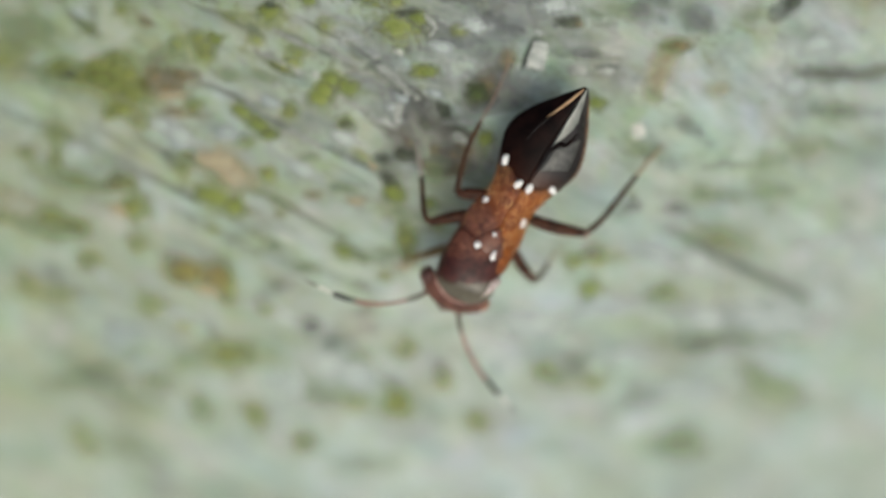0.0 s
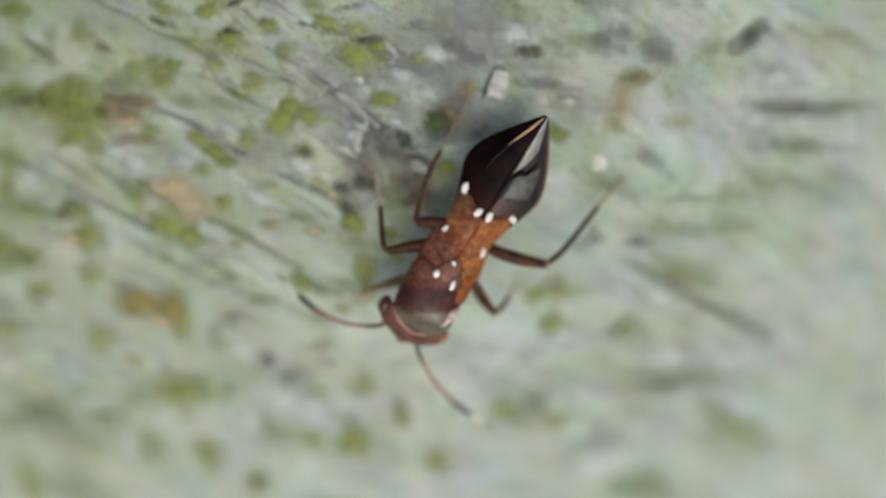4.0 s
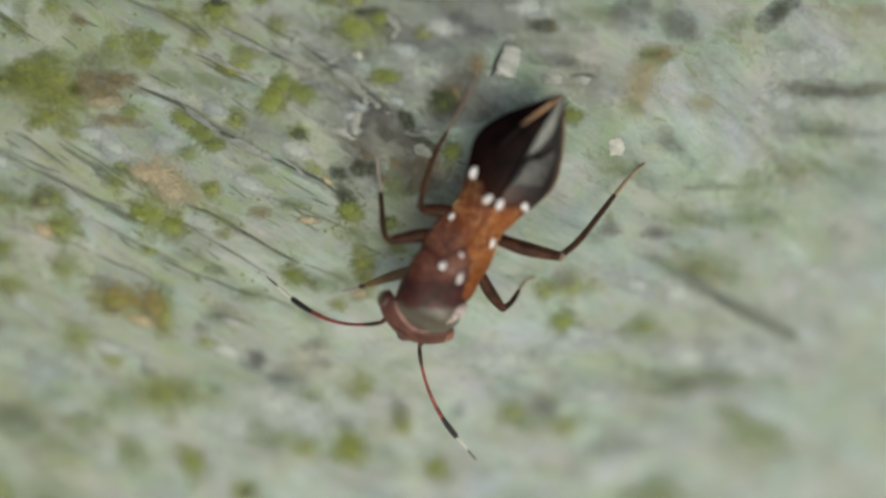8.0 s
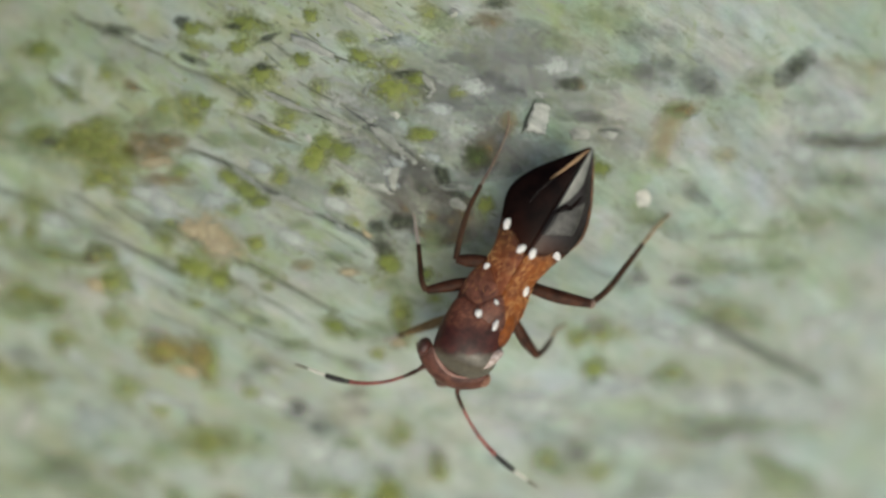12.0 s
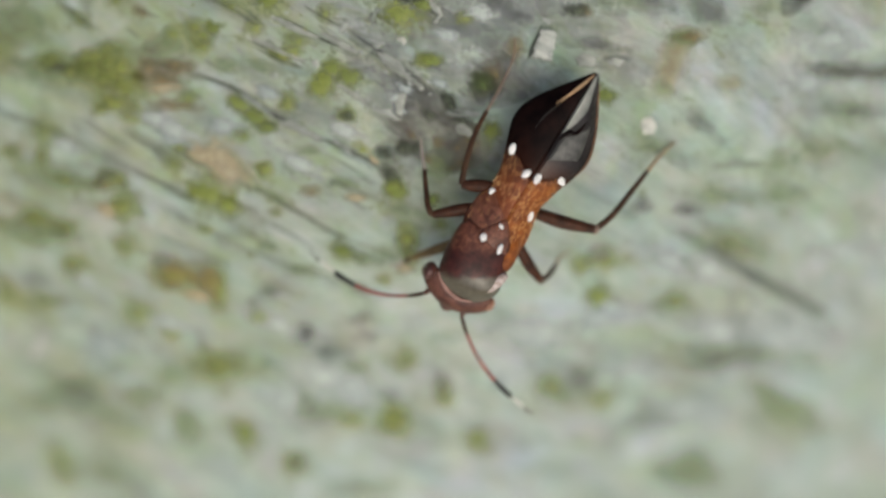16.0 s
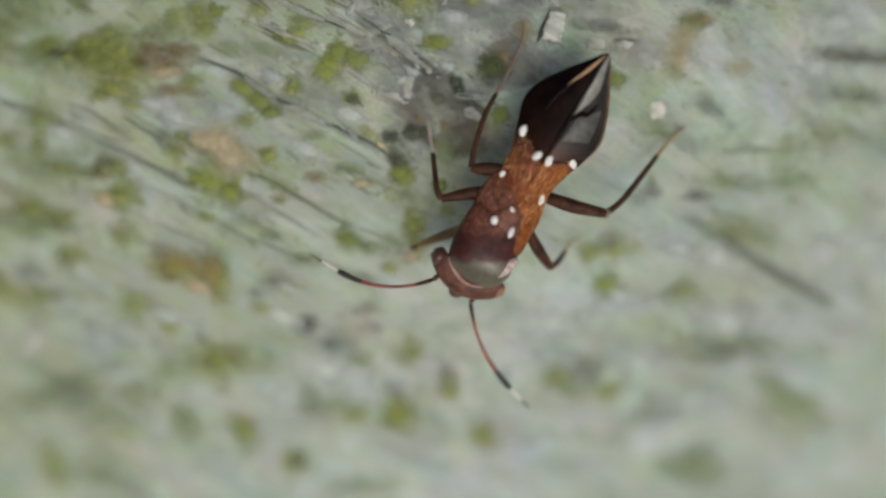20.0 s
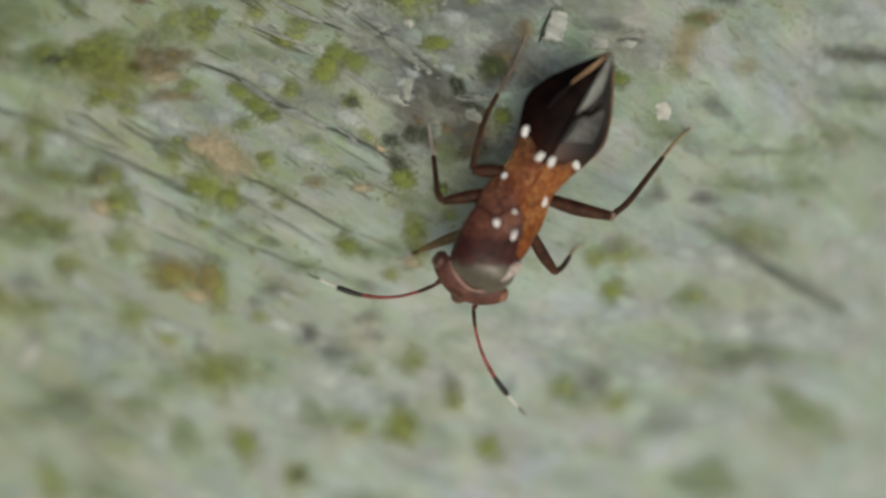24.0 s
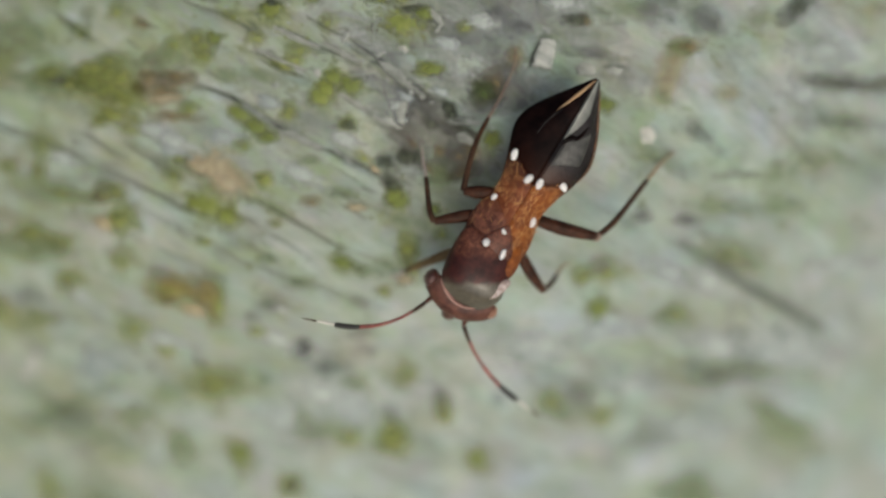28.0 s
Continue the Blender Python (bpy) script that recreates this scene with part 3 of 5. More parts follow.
# ---- crusts, flecks and dirt on the wood ----
def clump_mesh(name, x, y, a, b, turn, seed, material, thick):
    """An uneven lumpy crust with a lobed outline, laid over the wood; its rim thins out."""
    rng = np.random.default_rng(seed)
    ct, st = math.cos(radians(turn)), math.sin(radians(turn))
    seg, rings, ph = 44, 9, rng.random() * 99
    an, f = np.meshgrid(2 * np.pi * np.arange(seg) / seg, np.arange(1, rings + 1) / rings)
    lobe = 1 + 0.40 * value_noise(ph + 1.3 * np.cos(an), ph + 1.3 * np.sin(an)) + 0.07 * f * value_noise(ph + 4 * np.cos(an), 40 + 4 * np.sin(an))
    p, q = 1.6 * a * lobe * f * np.cos(an), 1.6 * b * lobe * f * np.sin(an)
    p, q, f = np.r_[0, p.ravel()], np.r_[0, q.ravel()], np.r_[0, f.ravel()]
    X, Y = x + ct * p - st * q, y + st * p + ct * q
    lump = 0.5 + 0.5 * value_noise(X * 11 + ph, Y * 11) + 0.4 * value_noise(X * 24, Y * 24 + ph)
    Z = height(X, Y) + carve(X, Y) + 0.012 + thick * (1 - f ** 2) * (0.7 + lump)
    faces = [(0, 1 + k, 1 + (k + 1) % seg) for k in range(seg)]
    for r in range(rings - 1):
        o = 1 + r * seg
        faces += [(o + k, o + seg + k, o + seg + (k + 1) % seg, o + (k + 1) % seg) for k in range(seg)]
    base = Vector((x, y, float(height(x, y))))
    ob = link_mesh(name, np.stack([X, Y, Z], -1) - np.array(base), faces, material)
    rim = ob.data.attributes.new("rim", "FLOAT", "POINT")
    rim.data.foreach_set("value", f ** 1.4 * 2.2)
    ob.location = base * MM
    return ob


COUNT = [0]
KINDS = {
    "green": ("algae_patch", GREEN, "bright green grainy algae crust growing on weathered wood", "algae", 0.014),
    "olive": ("algae_patch", OLIVE, "olive green algae crust growing on weathered wood", "algae", 0.014),
    "thin": ("algae_patch", PALE_GREEN, "thin pale green algae film on weathered wood", "algae", 0.015),
    "moss": ("algae_patch", MOSS, "dark green algae clump growing on weathered wood", "algae", 0.024),
    "dark": ("dirt_spot", DARK, "dark grey-green dirt spot in weathered wood", "dirt", 0.020),
    "grey": ("dirt_spot", GREY, "soft grey dirt stain and crack shade on weathered wood", "dirt", 0.015),
    "slate": ("dirt_spot", SLATE, "bluish grey stain on weathered wood", "dirt", 0.010),
    "taupe": ("dirt_spot", TAUPE, "brownish grey blotch on weathered wood", "dirt", 0.010),
    "tan": ("lichen_patch", TAN, "flat tan crust of lichen on weathered wood", "lichen", 0.014),
    "faint": ("lichen_patch", FAINT_TAN, "faint tan film of lichen on weathered wood", "lichen", 0.012),
    "brown": ("lichen_patch", BROWN, "brown crumbly lichen crust on weathered wood", "lichen", 0.014),
    "ochre": ("lichen_patch", OCHRE, "ochre yellow lichen crust with green rim on weathered wood", "lichen", 0.014),
    "milk": ("lichen_patch", MILK, "whitish thin lichen film on weathered wood", "lichen", 0.012),
}


def patch(kind, x, y, a, b, turn=0.0):
    name, material, label, category, thick = KINDS[kind]
    COUNT[0] += 1
    ob = clump_mesh(name, x, y, a, b, turn, 500 + COUNT[0], material, thick)
    return tagged(ob, label, category, category + " on the wood")


def fleck(x, y, a, b, turn, tall=0.06, material=CHALK, name="wood_fleck", label="pale raised fleck of splintered wood"):
    """A chip of wood: a ragged sliver, lifted at one end and sunk in at the other."""
    COUNT[0] += 1
    rng = np.random.default_rng(900 + COUNT[0])
    ct, st = math.cos(radians(turn)), math.sin(radians(turn))
    seg, verts, faces = 18, [], []
    lean = rng.uniform(-1, 1)
    jag = [rng.uniform(0.72, 1.22) for k in range(seg)]
    for f, up in ((1.05, -0.05), (1.0, 0.55), (0.75, 0.8), (0.35, 0.75)):
        for k in range(seg):
            an = 2 * math.pi * k / seg
            c, s = math.cos(an), math.sin(an)
            sq = (abs(c) ** 3 + abs(s) ** 3) ** (-1 / 3)
            j = jag[k] if f > 0.9 else 0.5 + 0.5 * jag[k]
            p, q = a * f * c * sq * j, b * f * s * sq * j
            lift = tall * up * (0.75 + 0.55 * lean * c + 0.35 * math.sin(3 * an + lean * 5)) if up > 0 else up
            verts.append((x + ct * p - st * q, y + st * p + ct * q, lift))
    for r in range(3):
        for k in range(seg):
            n = (k + 1) % seg
            faces.append((r * seg + k, r * seg + n, (r + 1) * seg + n, (r + 1) * seg + k))
    faces.append(tuple(3 * seg + k for k in range(seg)))
    v = np.array(verts)
    v[:, 2] += height(v[:, 0], v[:, 1])
    base = np.array((x, y, float(height(x, y))))
    ob = link_mesh(name, v - base, faces, material)
    ob.location = Vector(base) * MM
    return tagged(ob, label, "wood chip", "flecks on the wood")


def shard(tall, *corners, material=SPLINT, label="pale raised splinter of flaking wood"):
    """A thin angular plate of wood with ragged edges, standing a little off the surface and tilted."""
    COUNT[0] += 1
    rng = np.random.default_rng(1500 + COUNT[0])
    rim = []
    for (ax, ay), (bx, by) in zip(corners, corners[1:] + corners[:1]):
        n = max(2, int(math.hypot(bx - ax, by - ay) / 0.035))
        for k in range(n):
            rag = rng.normal(0, 0.008, 2) if k else (0.0, 0.0)
            rim.append((ax + (bx - ax) * k / n + rag[0], ay + (by - ay) * k / n + rag[1]))
    rim = np.array(rim)
    mid = rim.mean(0)
    way = np.roll(rim, -1, 0) - np.roll(rim, 1, 0)
    way /= np.linalg.norm(way, axis=1)[:, None] + 1e-9
    turn = np.sign((rim[:, 0] * np.roll(rim[:, 1], -1) - np.roll(rim[:, 0], -1) * rim[:, 1]).sum())
    inner = rim + 0.028 * turn * np.stack([-way[:, 1], way[:, 0]], -1)
    lean = rng.uniform(-1, 1, 2)
    tilt = lambda q: tall * (0.85 + 0.5 * ((q - mid) @ lean) / (np.abs(rim - mid).max() + 1e-6)) + rng.normal(0, 0.004, len(q))
    n = len(rim)
    ground_z = lambda q: height(q[:, 0], q[:, 1])
    v = np.r_[np.c_[rim, ground_z(rim) - 0.06], np.c_[rim, ground_z(rim) + 0.7 * np.maximum(tilt(rim), 0.008)], np.c_[inner, ground_z(inner) + np.maximum(tilt(inner), 0.012)]]
    faces = [(r * n + k, r * n + (k + 1) % n, (r + 1) * n + (k + 1) % n, (r + 1) * n + k) for r in (0, 1) for k in range(n)]
    faces.append(tuple(2 * n + k for k in range(n)))
    base = np.array((*mid, float(height(*mid))))
    ob = link_mesh("wood_fleck", v - base, faces, material, smooth=False)
    worn = ob.data.attributes.new("rim", "FLOAT", "POINT")
    worn.data.foreach_set("value", np.r_[np.full(n, 1.2), np.full(n, 0.9), np.full(n, -0.9)])
    ob.location = Vector(base) * MM
    return tagged(ob, label, "wood chip", "flecks on the wood")


patch("olive", -6.53, 2.55, 0.26, 0.14, -0)
patch("olive", -6.24, 2.42, 0.20, 0.12, -0)
patch("olive", -5.92, 2.22, 0.26, 0.18, -10)
patch("olive", -6.13, 2.02, 0.24, 0.12, -0)
patch("olive", -6.43, 1.90, 0.14, 0.09, 0)
patch("olive", -5.85, 1.74, 0.25, 0.11, -20)
patch("brown", -5.53, 2.56, 0.21, 0.21, 0)
patch("brown", -5.01, 2.47, 0.32, 0.17, 0)
patch("brown", -5.05, 2.59, 0.29, 0.07, -10)
patch("tan", -5.26, 2.23, 0.29, 0.09, 0)
patch("brown", -5.14, 1.95, 0.38, 0.08, -5)
patch("olive", -4.83, 2.04, 0.17, 0.11, 0)
patch("green", -3.93, 1.91, 0.27, 0.12, -25)
patch("green", -3.65, 1.68, 0.33, 0.14, -25)
patch("green", -3.48, 1.52, 0.15, 0.13, 0)
patch("olive", -3.90, 1.40, 0.17, 0.10, 0)
patch("olive", -3.12, 1.96, 0.12, 0.15, 0)
patch("thin", -4.09, 2.52, 0.15, 0.15, 0)
patch("olive", -3.61, 0.84, 0.12, 0.10, 0)
patch("olive", -3.42, 0.14, 0.11, 0.07, 0)
patch("tan", -4.39, 1.03, 0.46, 0.28, -30)
patch("tan", -4.19, 0.81, 0.31, 0.21, -35)
patch("tan", -4.67, 1.08, 0.2, 0.13, -20)
patch("green", -4.55, 0.44, 0.40, 0.27, -22)
patch("green", -4.23, 0.27, 0.21, 0.21, 0)
patch("green", -4.75, 0.46, 0.23, 0.12, -10)
patch("olive", -5.16, 0.96, 0.16, 0.17, 0)
patch("thin", -4.89, 1.07, 0.30, 0.08, -30)
patch("olive", -5.03, 1.26, 0.12, 0.08, 0)
patch("grey", -6.40, 0.76, 0.26, 0.15, 0)
patch("olive", -6.20, 0.73, 0.24, 0.13, 0)
patch("olive", -6.14, 0.28, 0.30, 0.25, 0)
patch("tan", -6.46, 0.20, 0.16, 0.11, 0)
patch("olive", -7.24, -0.06, 0.25, 0.13, 0)
patch("olive", -7.95, 0.08, 0.37, 0.11, 0)
patch("thin", -7.69, -0.24, 0.75, 0.13, 0)
patch("olive", -6.19, -0.43, 0.33, 0.20, 0)
patch("grey", -7.27, -0.79, 0.15, 0.16, 0)
patch("olive", -7.26, -0.73, 0.23, 0.25, 0)
patch("grey", -8.14, -0.99, 0.29, 0.14, 0)
patch("olive", -7.97, -1.39, 0.33, 0.17, 0)
patch("olive", -8.69, -1.27, 0.22, 0.26, 0)
patch("ochre", -5.25, -0.94, 0.42, 0.24, -12)
patch("olive", -5.35, -0.96, 0.34, 0.19, -10)
patch("ochre", -4.64, -1.07, 0.23, 0.35, 0)
patch("olive", -4.52, -1.21, 0.16, 0.41, 0)
patch("grey", -5.42, -1.08, 0.07, 0.06, 0)
patch("tan", -4.92, -1.30, 0.30, 0.09, -15)
patch("grey", -5.55, -0.65, 0.20, 0.12, 0)
patch("olive", -6.10, -1.61, 0.32, 0.26, 0)
patch("olive", -5.58, -2.01, 0.20, 0.13, 0)
patch("grey", -5.01, -2.16, 0.12, 0.10, 0)
patch("olive", -4.74, -2.54, 0.56, 0.28, -5)
patch("olive", -4.69, -2.68, 0.42, 0.30, 0)
patch("olive", -3.86, -1.66, 0.16, 0.14, 0)
patch("grey", -3.95, -1.41, 0.10, 0.09, 0)
patch("olive", -4.66, -0.12, 0.14, 0.08, 0)
patch("thin", -7.89, -3.17, 0.79, 0.29, 20)
patch("thin", -7.10, -3.70, 0.67, 0.45, 0)
patch("thin", 4.07, 0.44, 0.34, 0.14, -15)
patch("thin", 5.13, 0.45, 0.63, 0.16, 0)
patch("grey", 3.60, 1.66, 0.27, 0.12, 0)
patch("grey", 4.37, 0.96, 0.30, 0.08, 0)
patch("grey", 3.58, 0.20, 0.24, 0.08, 0)
patch("grey", 2.75, 0.21, 0.17, 0.10, 0)
patch("olive", 2.19, -0.70, 0.29, 0.16, 0)
patch("thin", 4.41, -0.42, 0.52, 0.11, -10)
patch("milk", -4.21, 1.57, 0.37, 0.12, -10)
patch("milk", -5.44, 1.72, 0.48, 0.11, -10)
patch("milk", -5.08, 1.35, 0.38, 0.09, -20)
patch("grey", -1.91, -2.00, 0.19, 0.11, 0)
patch("dark", -4.70, 4.47, 0.09, 0.08, -20)
patch("green", -4.51, 4.32, 0.30, 0.15, 0)
patch("green", -3.60, 4.33, 0.40, 0.22, -10)
patch("green", -3.73, 3.97, 0.18, 0.12, 0)
patch("dark", -3.23, 4.12, 0.18, 0.03, 20)
patch("dark", -3.78, 4.32, 0.13, 0.04, 0)
patch("green", -3.33, 3.52, 0.25, 0.17, 0)
patch("dark", -3.38, 3.64, 0.14, 0.05, 0)
patch("green", -2.67, 3.70, 0.16, 0.13, 0)
patch("green", -2.54, 4.38, 0.11, 0.13, 0)
patch("olive", -2.46, 3.28, 0.16, 0.12, 0)
patch("olive", -1.96, 4.01, 0.17, 0.10, 0)
patch("green", -1.75, 3.74, 0.22, 0.12, -10)
patch("olive", -1.59, 3.59, 0.17, 0.07, 0)
patch("olive", -1.24, 3.63, 0.13, 0.08, 0)
patch("olive", -2.98, 2.71, 0.16, 0.10, 0)
patch("olive", -3.23, 2.67, 0.14, 0.08, -25)
patch("green", -0.73, 2.52, 0.22, 0.11, 15)
patch("olive", -0.24, 3.14, 0.12, 0.11, 0)
patch("green", -1.21, 3.22, 0.46, 0.28, 8)
patch("green", -0.89, 3.36, 0.22, 0.10, -10)
patch("dark", -1.08, 3.45, 0.20, 0.04, 0)
patch("olive", -0.66, 4.36, 0.22, 0.15, 0)
patch("thin", -0.37, 4.20, 0.25, 0.11, 0)
patch("olive", -6.05, 3.69, 0.20, 0.16, 0)
patch("thin", -6.59, 3.68, 0.14, 0.25, 0)
patch("green", -7.29, 4.20, 0.28, 0.18, 0)
patch("dark", -5.89, 4.41, 0.20, 0.08, -10)
patch("brown", -5.59, 3.46, 0.13, 0.07, -20)
patch("olive", -4.66, 3.18, 0.15, 0.17, 0)
patch("olive", -4.52, 2.84, 0.20, 0.11, 0)
patch("thin", -5.12, 2.95, 0.19, 0.12, 0)
patch("olive", -6.23, 2.71, 0.56, 0.23, 0)
patch("olive", -6.36, 2.42, 0.44, 0.23, 0)
patch("olive", -6.58, 2.61, 0.30, 0.14, 0)
patch("dark", -7.18, 2.64, 0.21, 0.06, 0)
patch("olive", -7.36, 2.73, 0.42, 0.16, 0)
patch("dark", -4.56, 3.83, 0.18, 0.05, -20)
patch("olive", -4.01, 3.46, 0.25, 0.08, -25)
patch("olive", -4.47, 4.04, 0.28, 0.09, -25)
patch("grey", -0.20, 3.67, 0.25, 0.07, 0)
patch("moss", 0.05, 2.13, 0.25, 0.16, 0)
patch("brown", 0.25, 2.32, 0.19, 0.18, 0)
patch("brown", 0.58, 2.72, 0.12, 0.18, 0)
patch("grey", 0.31, 2.48, 0.34, 0.21, 0)
patch("dark", 1.56, 3.28, 0.15, 0.09, -5)
patch("brown", 1.68, 3.26, 0.09, 0.08, 0)
patch("grey", 1.95, 2.74, 0.36, 0.08, -10)
patch("grey", 1.78, 2.79, 0.28, 0.07, 0)
patch("slate", 0.98, 3.64, 0.67, 0.33, 0)
patch("milk", 1.31, 3.56, 0.42, 0.20, 0)
patch("milk", -1.04, 3.96, 0.34, 0.12, -20)
patch("grey", 2.78, 3.53, 0.26, 0.16, 0)
patch("thin", 1.39, 3.89, 0.25, 0.16, 0)
patch("brown", 0.30, 4.24, 0.20, 0.11, 0)
patch("dark", 0.42, 4.50, 0.18, 0.07, 0)
patch("grey", 3.60, 3.46, 0.15, 0.20, 0)
patch("grey", 2.80, 4.10, 0.31, 0.15, 0)
patch("thin", 1.98, 4.31, 0.43, 0.16, 0)
patch("green", -2.35, 2.42, 0.13, 0.22, -0)
patch("green", -2.56, 2.11, 0.22, 0.16, 10)
patch("green", -2.47, 2.24, 0.14, 0.17, -20)
patch("green", -2.05, 2.27, 0.21, 0.18, 0)
patch("olive", -2.17, 1.71, 0.14, 0.13, 0)
patch("dark", -2.15, 1.69, 0.08, 0.07, 0)
patch("dark", 0.12, 2.20, 0.12, 0.08, -10)
patch("green", -1.32, 0.46, 0.21, 0.21, 0)
patch("green", -1.41, 0.54, 0.14, 0.14, 0)
patch("dark", -1.45, 0.73, 0.08, 0.16, 40)
patch("green", -2.31, -0.52, 0.29, 0.14, -20)
patch("olive", -1.24, -0.31, 0.20, 0.24, 0)
patch("green", 0.20, 1.42, 0.14, 0.19, 0)
patch("green", 2.07, 2.00, 0.17, 0.16, 0)
patch("grey", -3.06, -1.97, 0.23, 0.18, 0)
patch("taupe", -3.05, -1.93, 0.14, 0.12, 0)
patch("grey", -2.60, -2.29, 0.27, 0.17, 0)
patch("grey", -0.68, -2.91, 0.16, 0.26, 0)
patch("olive", -0.60, -3.22, 0.16, 0.13, 0)
patch("olive", -1.27, -2.47, 0.31, 0.18, 0)
patch("olive", -1.57, -3.68, 0.24, 0.28, 0)
patch("green", -0.02, -4.10, 0.28, 0.30, 0)
patch("green", 2.10, -1.31, 0.26, 0.18, 0)
patch("olive", 1.75, -0.80, 0.17, 0.17, 0)
patch("grey", 2.09, -0.59, 0.19, 0.15, 0)
patch("thin", 3.49, -1.43, 0.29, 0.21, 0)
patch("thin", 1.24, -2.95, 0.24, 0.24, 0)
patch("thin", 4.28, -4.85, 0.42, 0.34, 0)
patch("dark", 5.34, 3.66, 0.25, 0.14, 36)
patch("slate", 5.38, 3.58, 0.26, 0.14, 30)
patch("grey", 6.45, 2.55, 0.75, 0.16, 4)
patch("grey", 6.46, 2.50, 0.75, 0.13, -3)
patch("faint", 3.10, 2.45, 0.18, 0.36, -22)
patch("thin", 3.30, 2.85, 0.22, 0.14, 0)
patch("thin", 3.00, 2.10, 0.13, 0.12, 0)
patch("grey", 3.86, 3.24, 0.17, 0.18, 0)
patch("grey", 3.62, 3.28, 0.18, 0.20, 0)
patch("thin", 2.31, 3.44, 0.33, 0.13, 0)
patch("grey", 3.15, 3.56, 0.16, 0.16, 0)
patch("thin", 5.35, -2.46, 1.11, 0.17, -8)
patch("thin", 4.12, -2.55, 0.51, 0.20, -10)
patch("grey", 4.36, -2.62, 0.34, 0.14, 0)
patch("milk", 5.67, -2.12, 0.82, 0.35, -10)
patch("milk", 5.22, -1.88, 0.45, 0.22, 0)
patch("milk", 2.11, -1.71, 0.55, 0.21, 10)
patch("milk", -2.31, -2.96, 0.59, 0.26, 10)
patch("milk", 5.88, 3.03, 0.70, 0.19, 0)
patch("milk", 0.90, -1.98, 0.48, 0.31, 0)
patch("milk", 4.07, -0.82, 0.62, 0.20, -20)
patch("taupe", -1.00, 1.44, 0.48, 0.30, -30)
patch("slate", -1.53, 1.92, 0.34, 0.19, -35)
patch("grey", -0.75, 1.82, 0.39, 0.20, -30)
patch("grey", -0.37, 1.17, 0.26, 0.29, 0)
patch("brown", -0.15, 1.25, 0.21, 0.25, 0)
patch("grey", -0.15, 1.76, 0.26, 0.20, 0)
patch("brown", -0.28, 0.91, 0.18, 0.12, 0)
patch("dark", -0.51, 1.91, 0.09, 0.12, 0)
patch("dark", -1.26, 1.16, 0.07, 0.09, 0)
patch("dark", -0.28, 1.59, 0.10, 0.04, -20)
patch("thin", 4.52, -0.33, 0.62, 0.18, -25)
patch("thin", 6.03, 1.27, 0.63, 0.24, 0)
patch("thin", 5.14, 0.98, 0.41, 0.18, 0)
patch("thin", 2.88, 1.20, 0.37, 0.12, -20)
patch("grey", 6.57, 1.88, 0.75, 0.11, 0)
patch("thin", 6.36, 1.90, 0.40, 0.16, -10)
patch("grey", -2.03, -1.66, 0.19, 0.12, 0)
patch("grey", -3.56, -1.19, 0.23, 0.14, 0)
patch("grey", 0.75, 0.13, 0.05, 0.05, 0)
patch("grey", -2.01, -1.17, 0.24, 0.08, -20)
patch("grey", 3.80, 1.52, 0.36, 0.09, -30)
patch("grey", 2.79, 0.28, 0.13, 0.10, 0)
patch("faint", 4.45, -0.40, 0.52, 0.13, -26)
patch("faint", 4.16, 2.23, 0.16, 0.10, -15)
patch("milk", 5.55, 2.30, 0.36, 0.18, 0)
patch("milk", 5.50, -2.10, 0.50, 0.26, 0)
patch("grey", 3.57, 0.20, 0.16, 0.09, 0)
patch("grey", 2.79, 3.42, 0.24, 0.16, 0)
patch("brown", 3.44, 2.93, 0.20, 0.08, 10)
patch("thin", 6.28, -3.84, 0.79, 0.35, -30)
patch("thin", 5.65, -3.28, 0.62, 0.18, -30)
patch("grey", 3.42, -3.75, 0.45, 0.25, 0)
patch("milk", 3.95, -3.54, 0.69, 0.32, 0)
patch("milk", -3.53, -3.25, 0.50, 0.34, 0)
patch("milk", -6.91, -2.26, 0.65, 0.28, 0)
patch("grey", -7.67, -3.22, 0.46, 0.19, 0)
patch("green", -4.41, -3.99, 0.28, 0.36, 0)
patch("olive", -3.59, -4.62, 0.33, 0.32, 0)
patch("dark", -3.54, -4.58, 0.17, 0.16, 0)
patch("thin", -5.55, -3.85, 0.30, 0.24, 0)
patch("thin", -3.13, -3.48, 0.18, 0.17, 0)
patch("olive", -2.34, -3.65, 0.20, 0.19, 0)
patch("olive", -1.61, -3.66, 0.26, 0.28, 0)
patch("thin", 4.20, -4.90, 0.50, 0.40, 0)
patch("thin", -7.36, -4.95, 0.69, 0.41, 0)
patch("olive", 2.30, -3.28, 0.23, 0.21, 0)
patch("grey", 1.85, -2.85, 0.25, 0.21, 0)
patch("olive", 1.32, -2.98, 0.17, 0.20, 0)
patch("grey", 0.35, -2.92, 0.12, 0.12, 0)
patch("thin", -2.32, -5.05, 0.42, 0.23, 0)
PLATE = "pale angular plate of wood standing off the surface"
STREAK = "long pale strip of wood fibre along the grain"
shard(0.065, (0.99, 3.01), (1.24, 2.97), (1.21, 2.73), (1.14, 2.51), (0.82, 2.58), material=BRIGHT_CHALK, label=PLATE)
shard(0.035, (1.53, 2.57), (1.67, 2.66), (1.89, 2.58), (1.86, 2.43), (1.57, 2.45), label=PLATE)
shard(0.03, (2.02, 2.55), (2.16, 2.60), (2.35, 2.55), (2.26, 2.45), (2.08, 2.47), label=PLATE)
shard(0.05, (2.64, 1.65), (2.85, 1.69), (2.92, 1.55), (2.90, 1.40), (2.69, 1.41), material=BRIGHT_CHALK, label="bright white chip of wood standing off the surface")
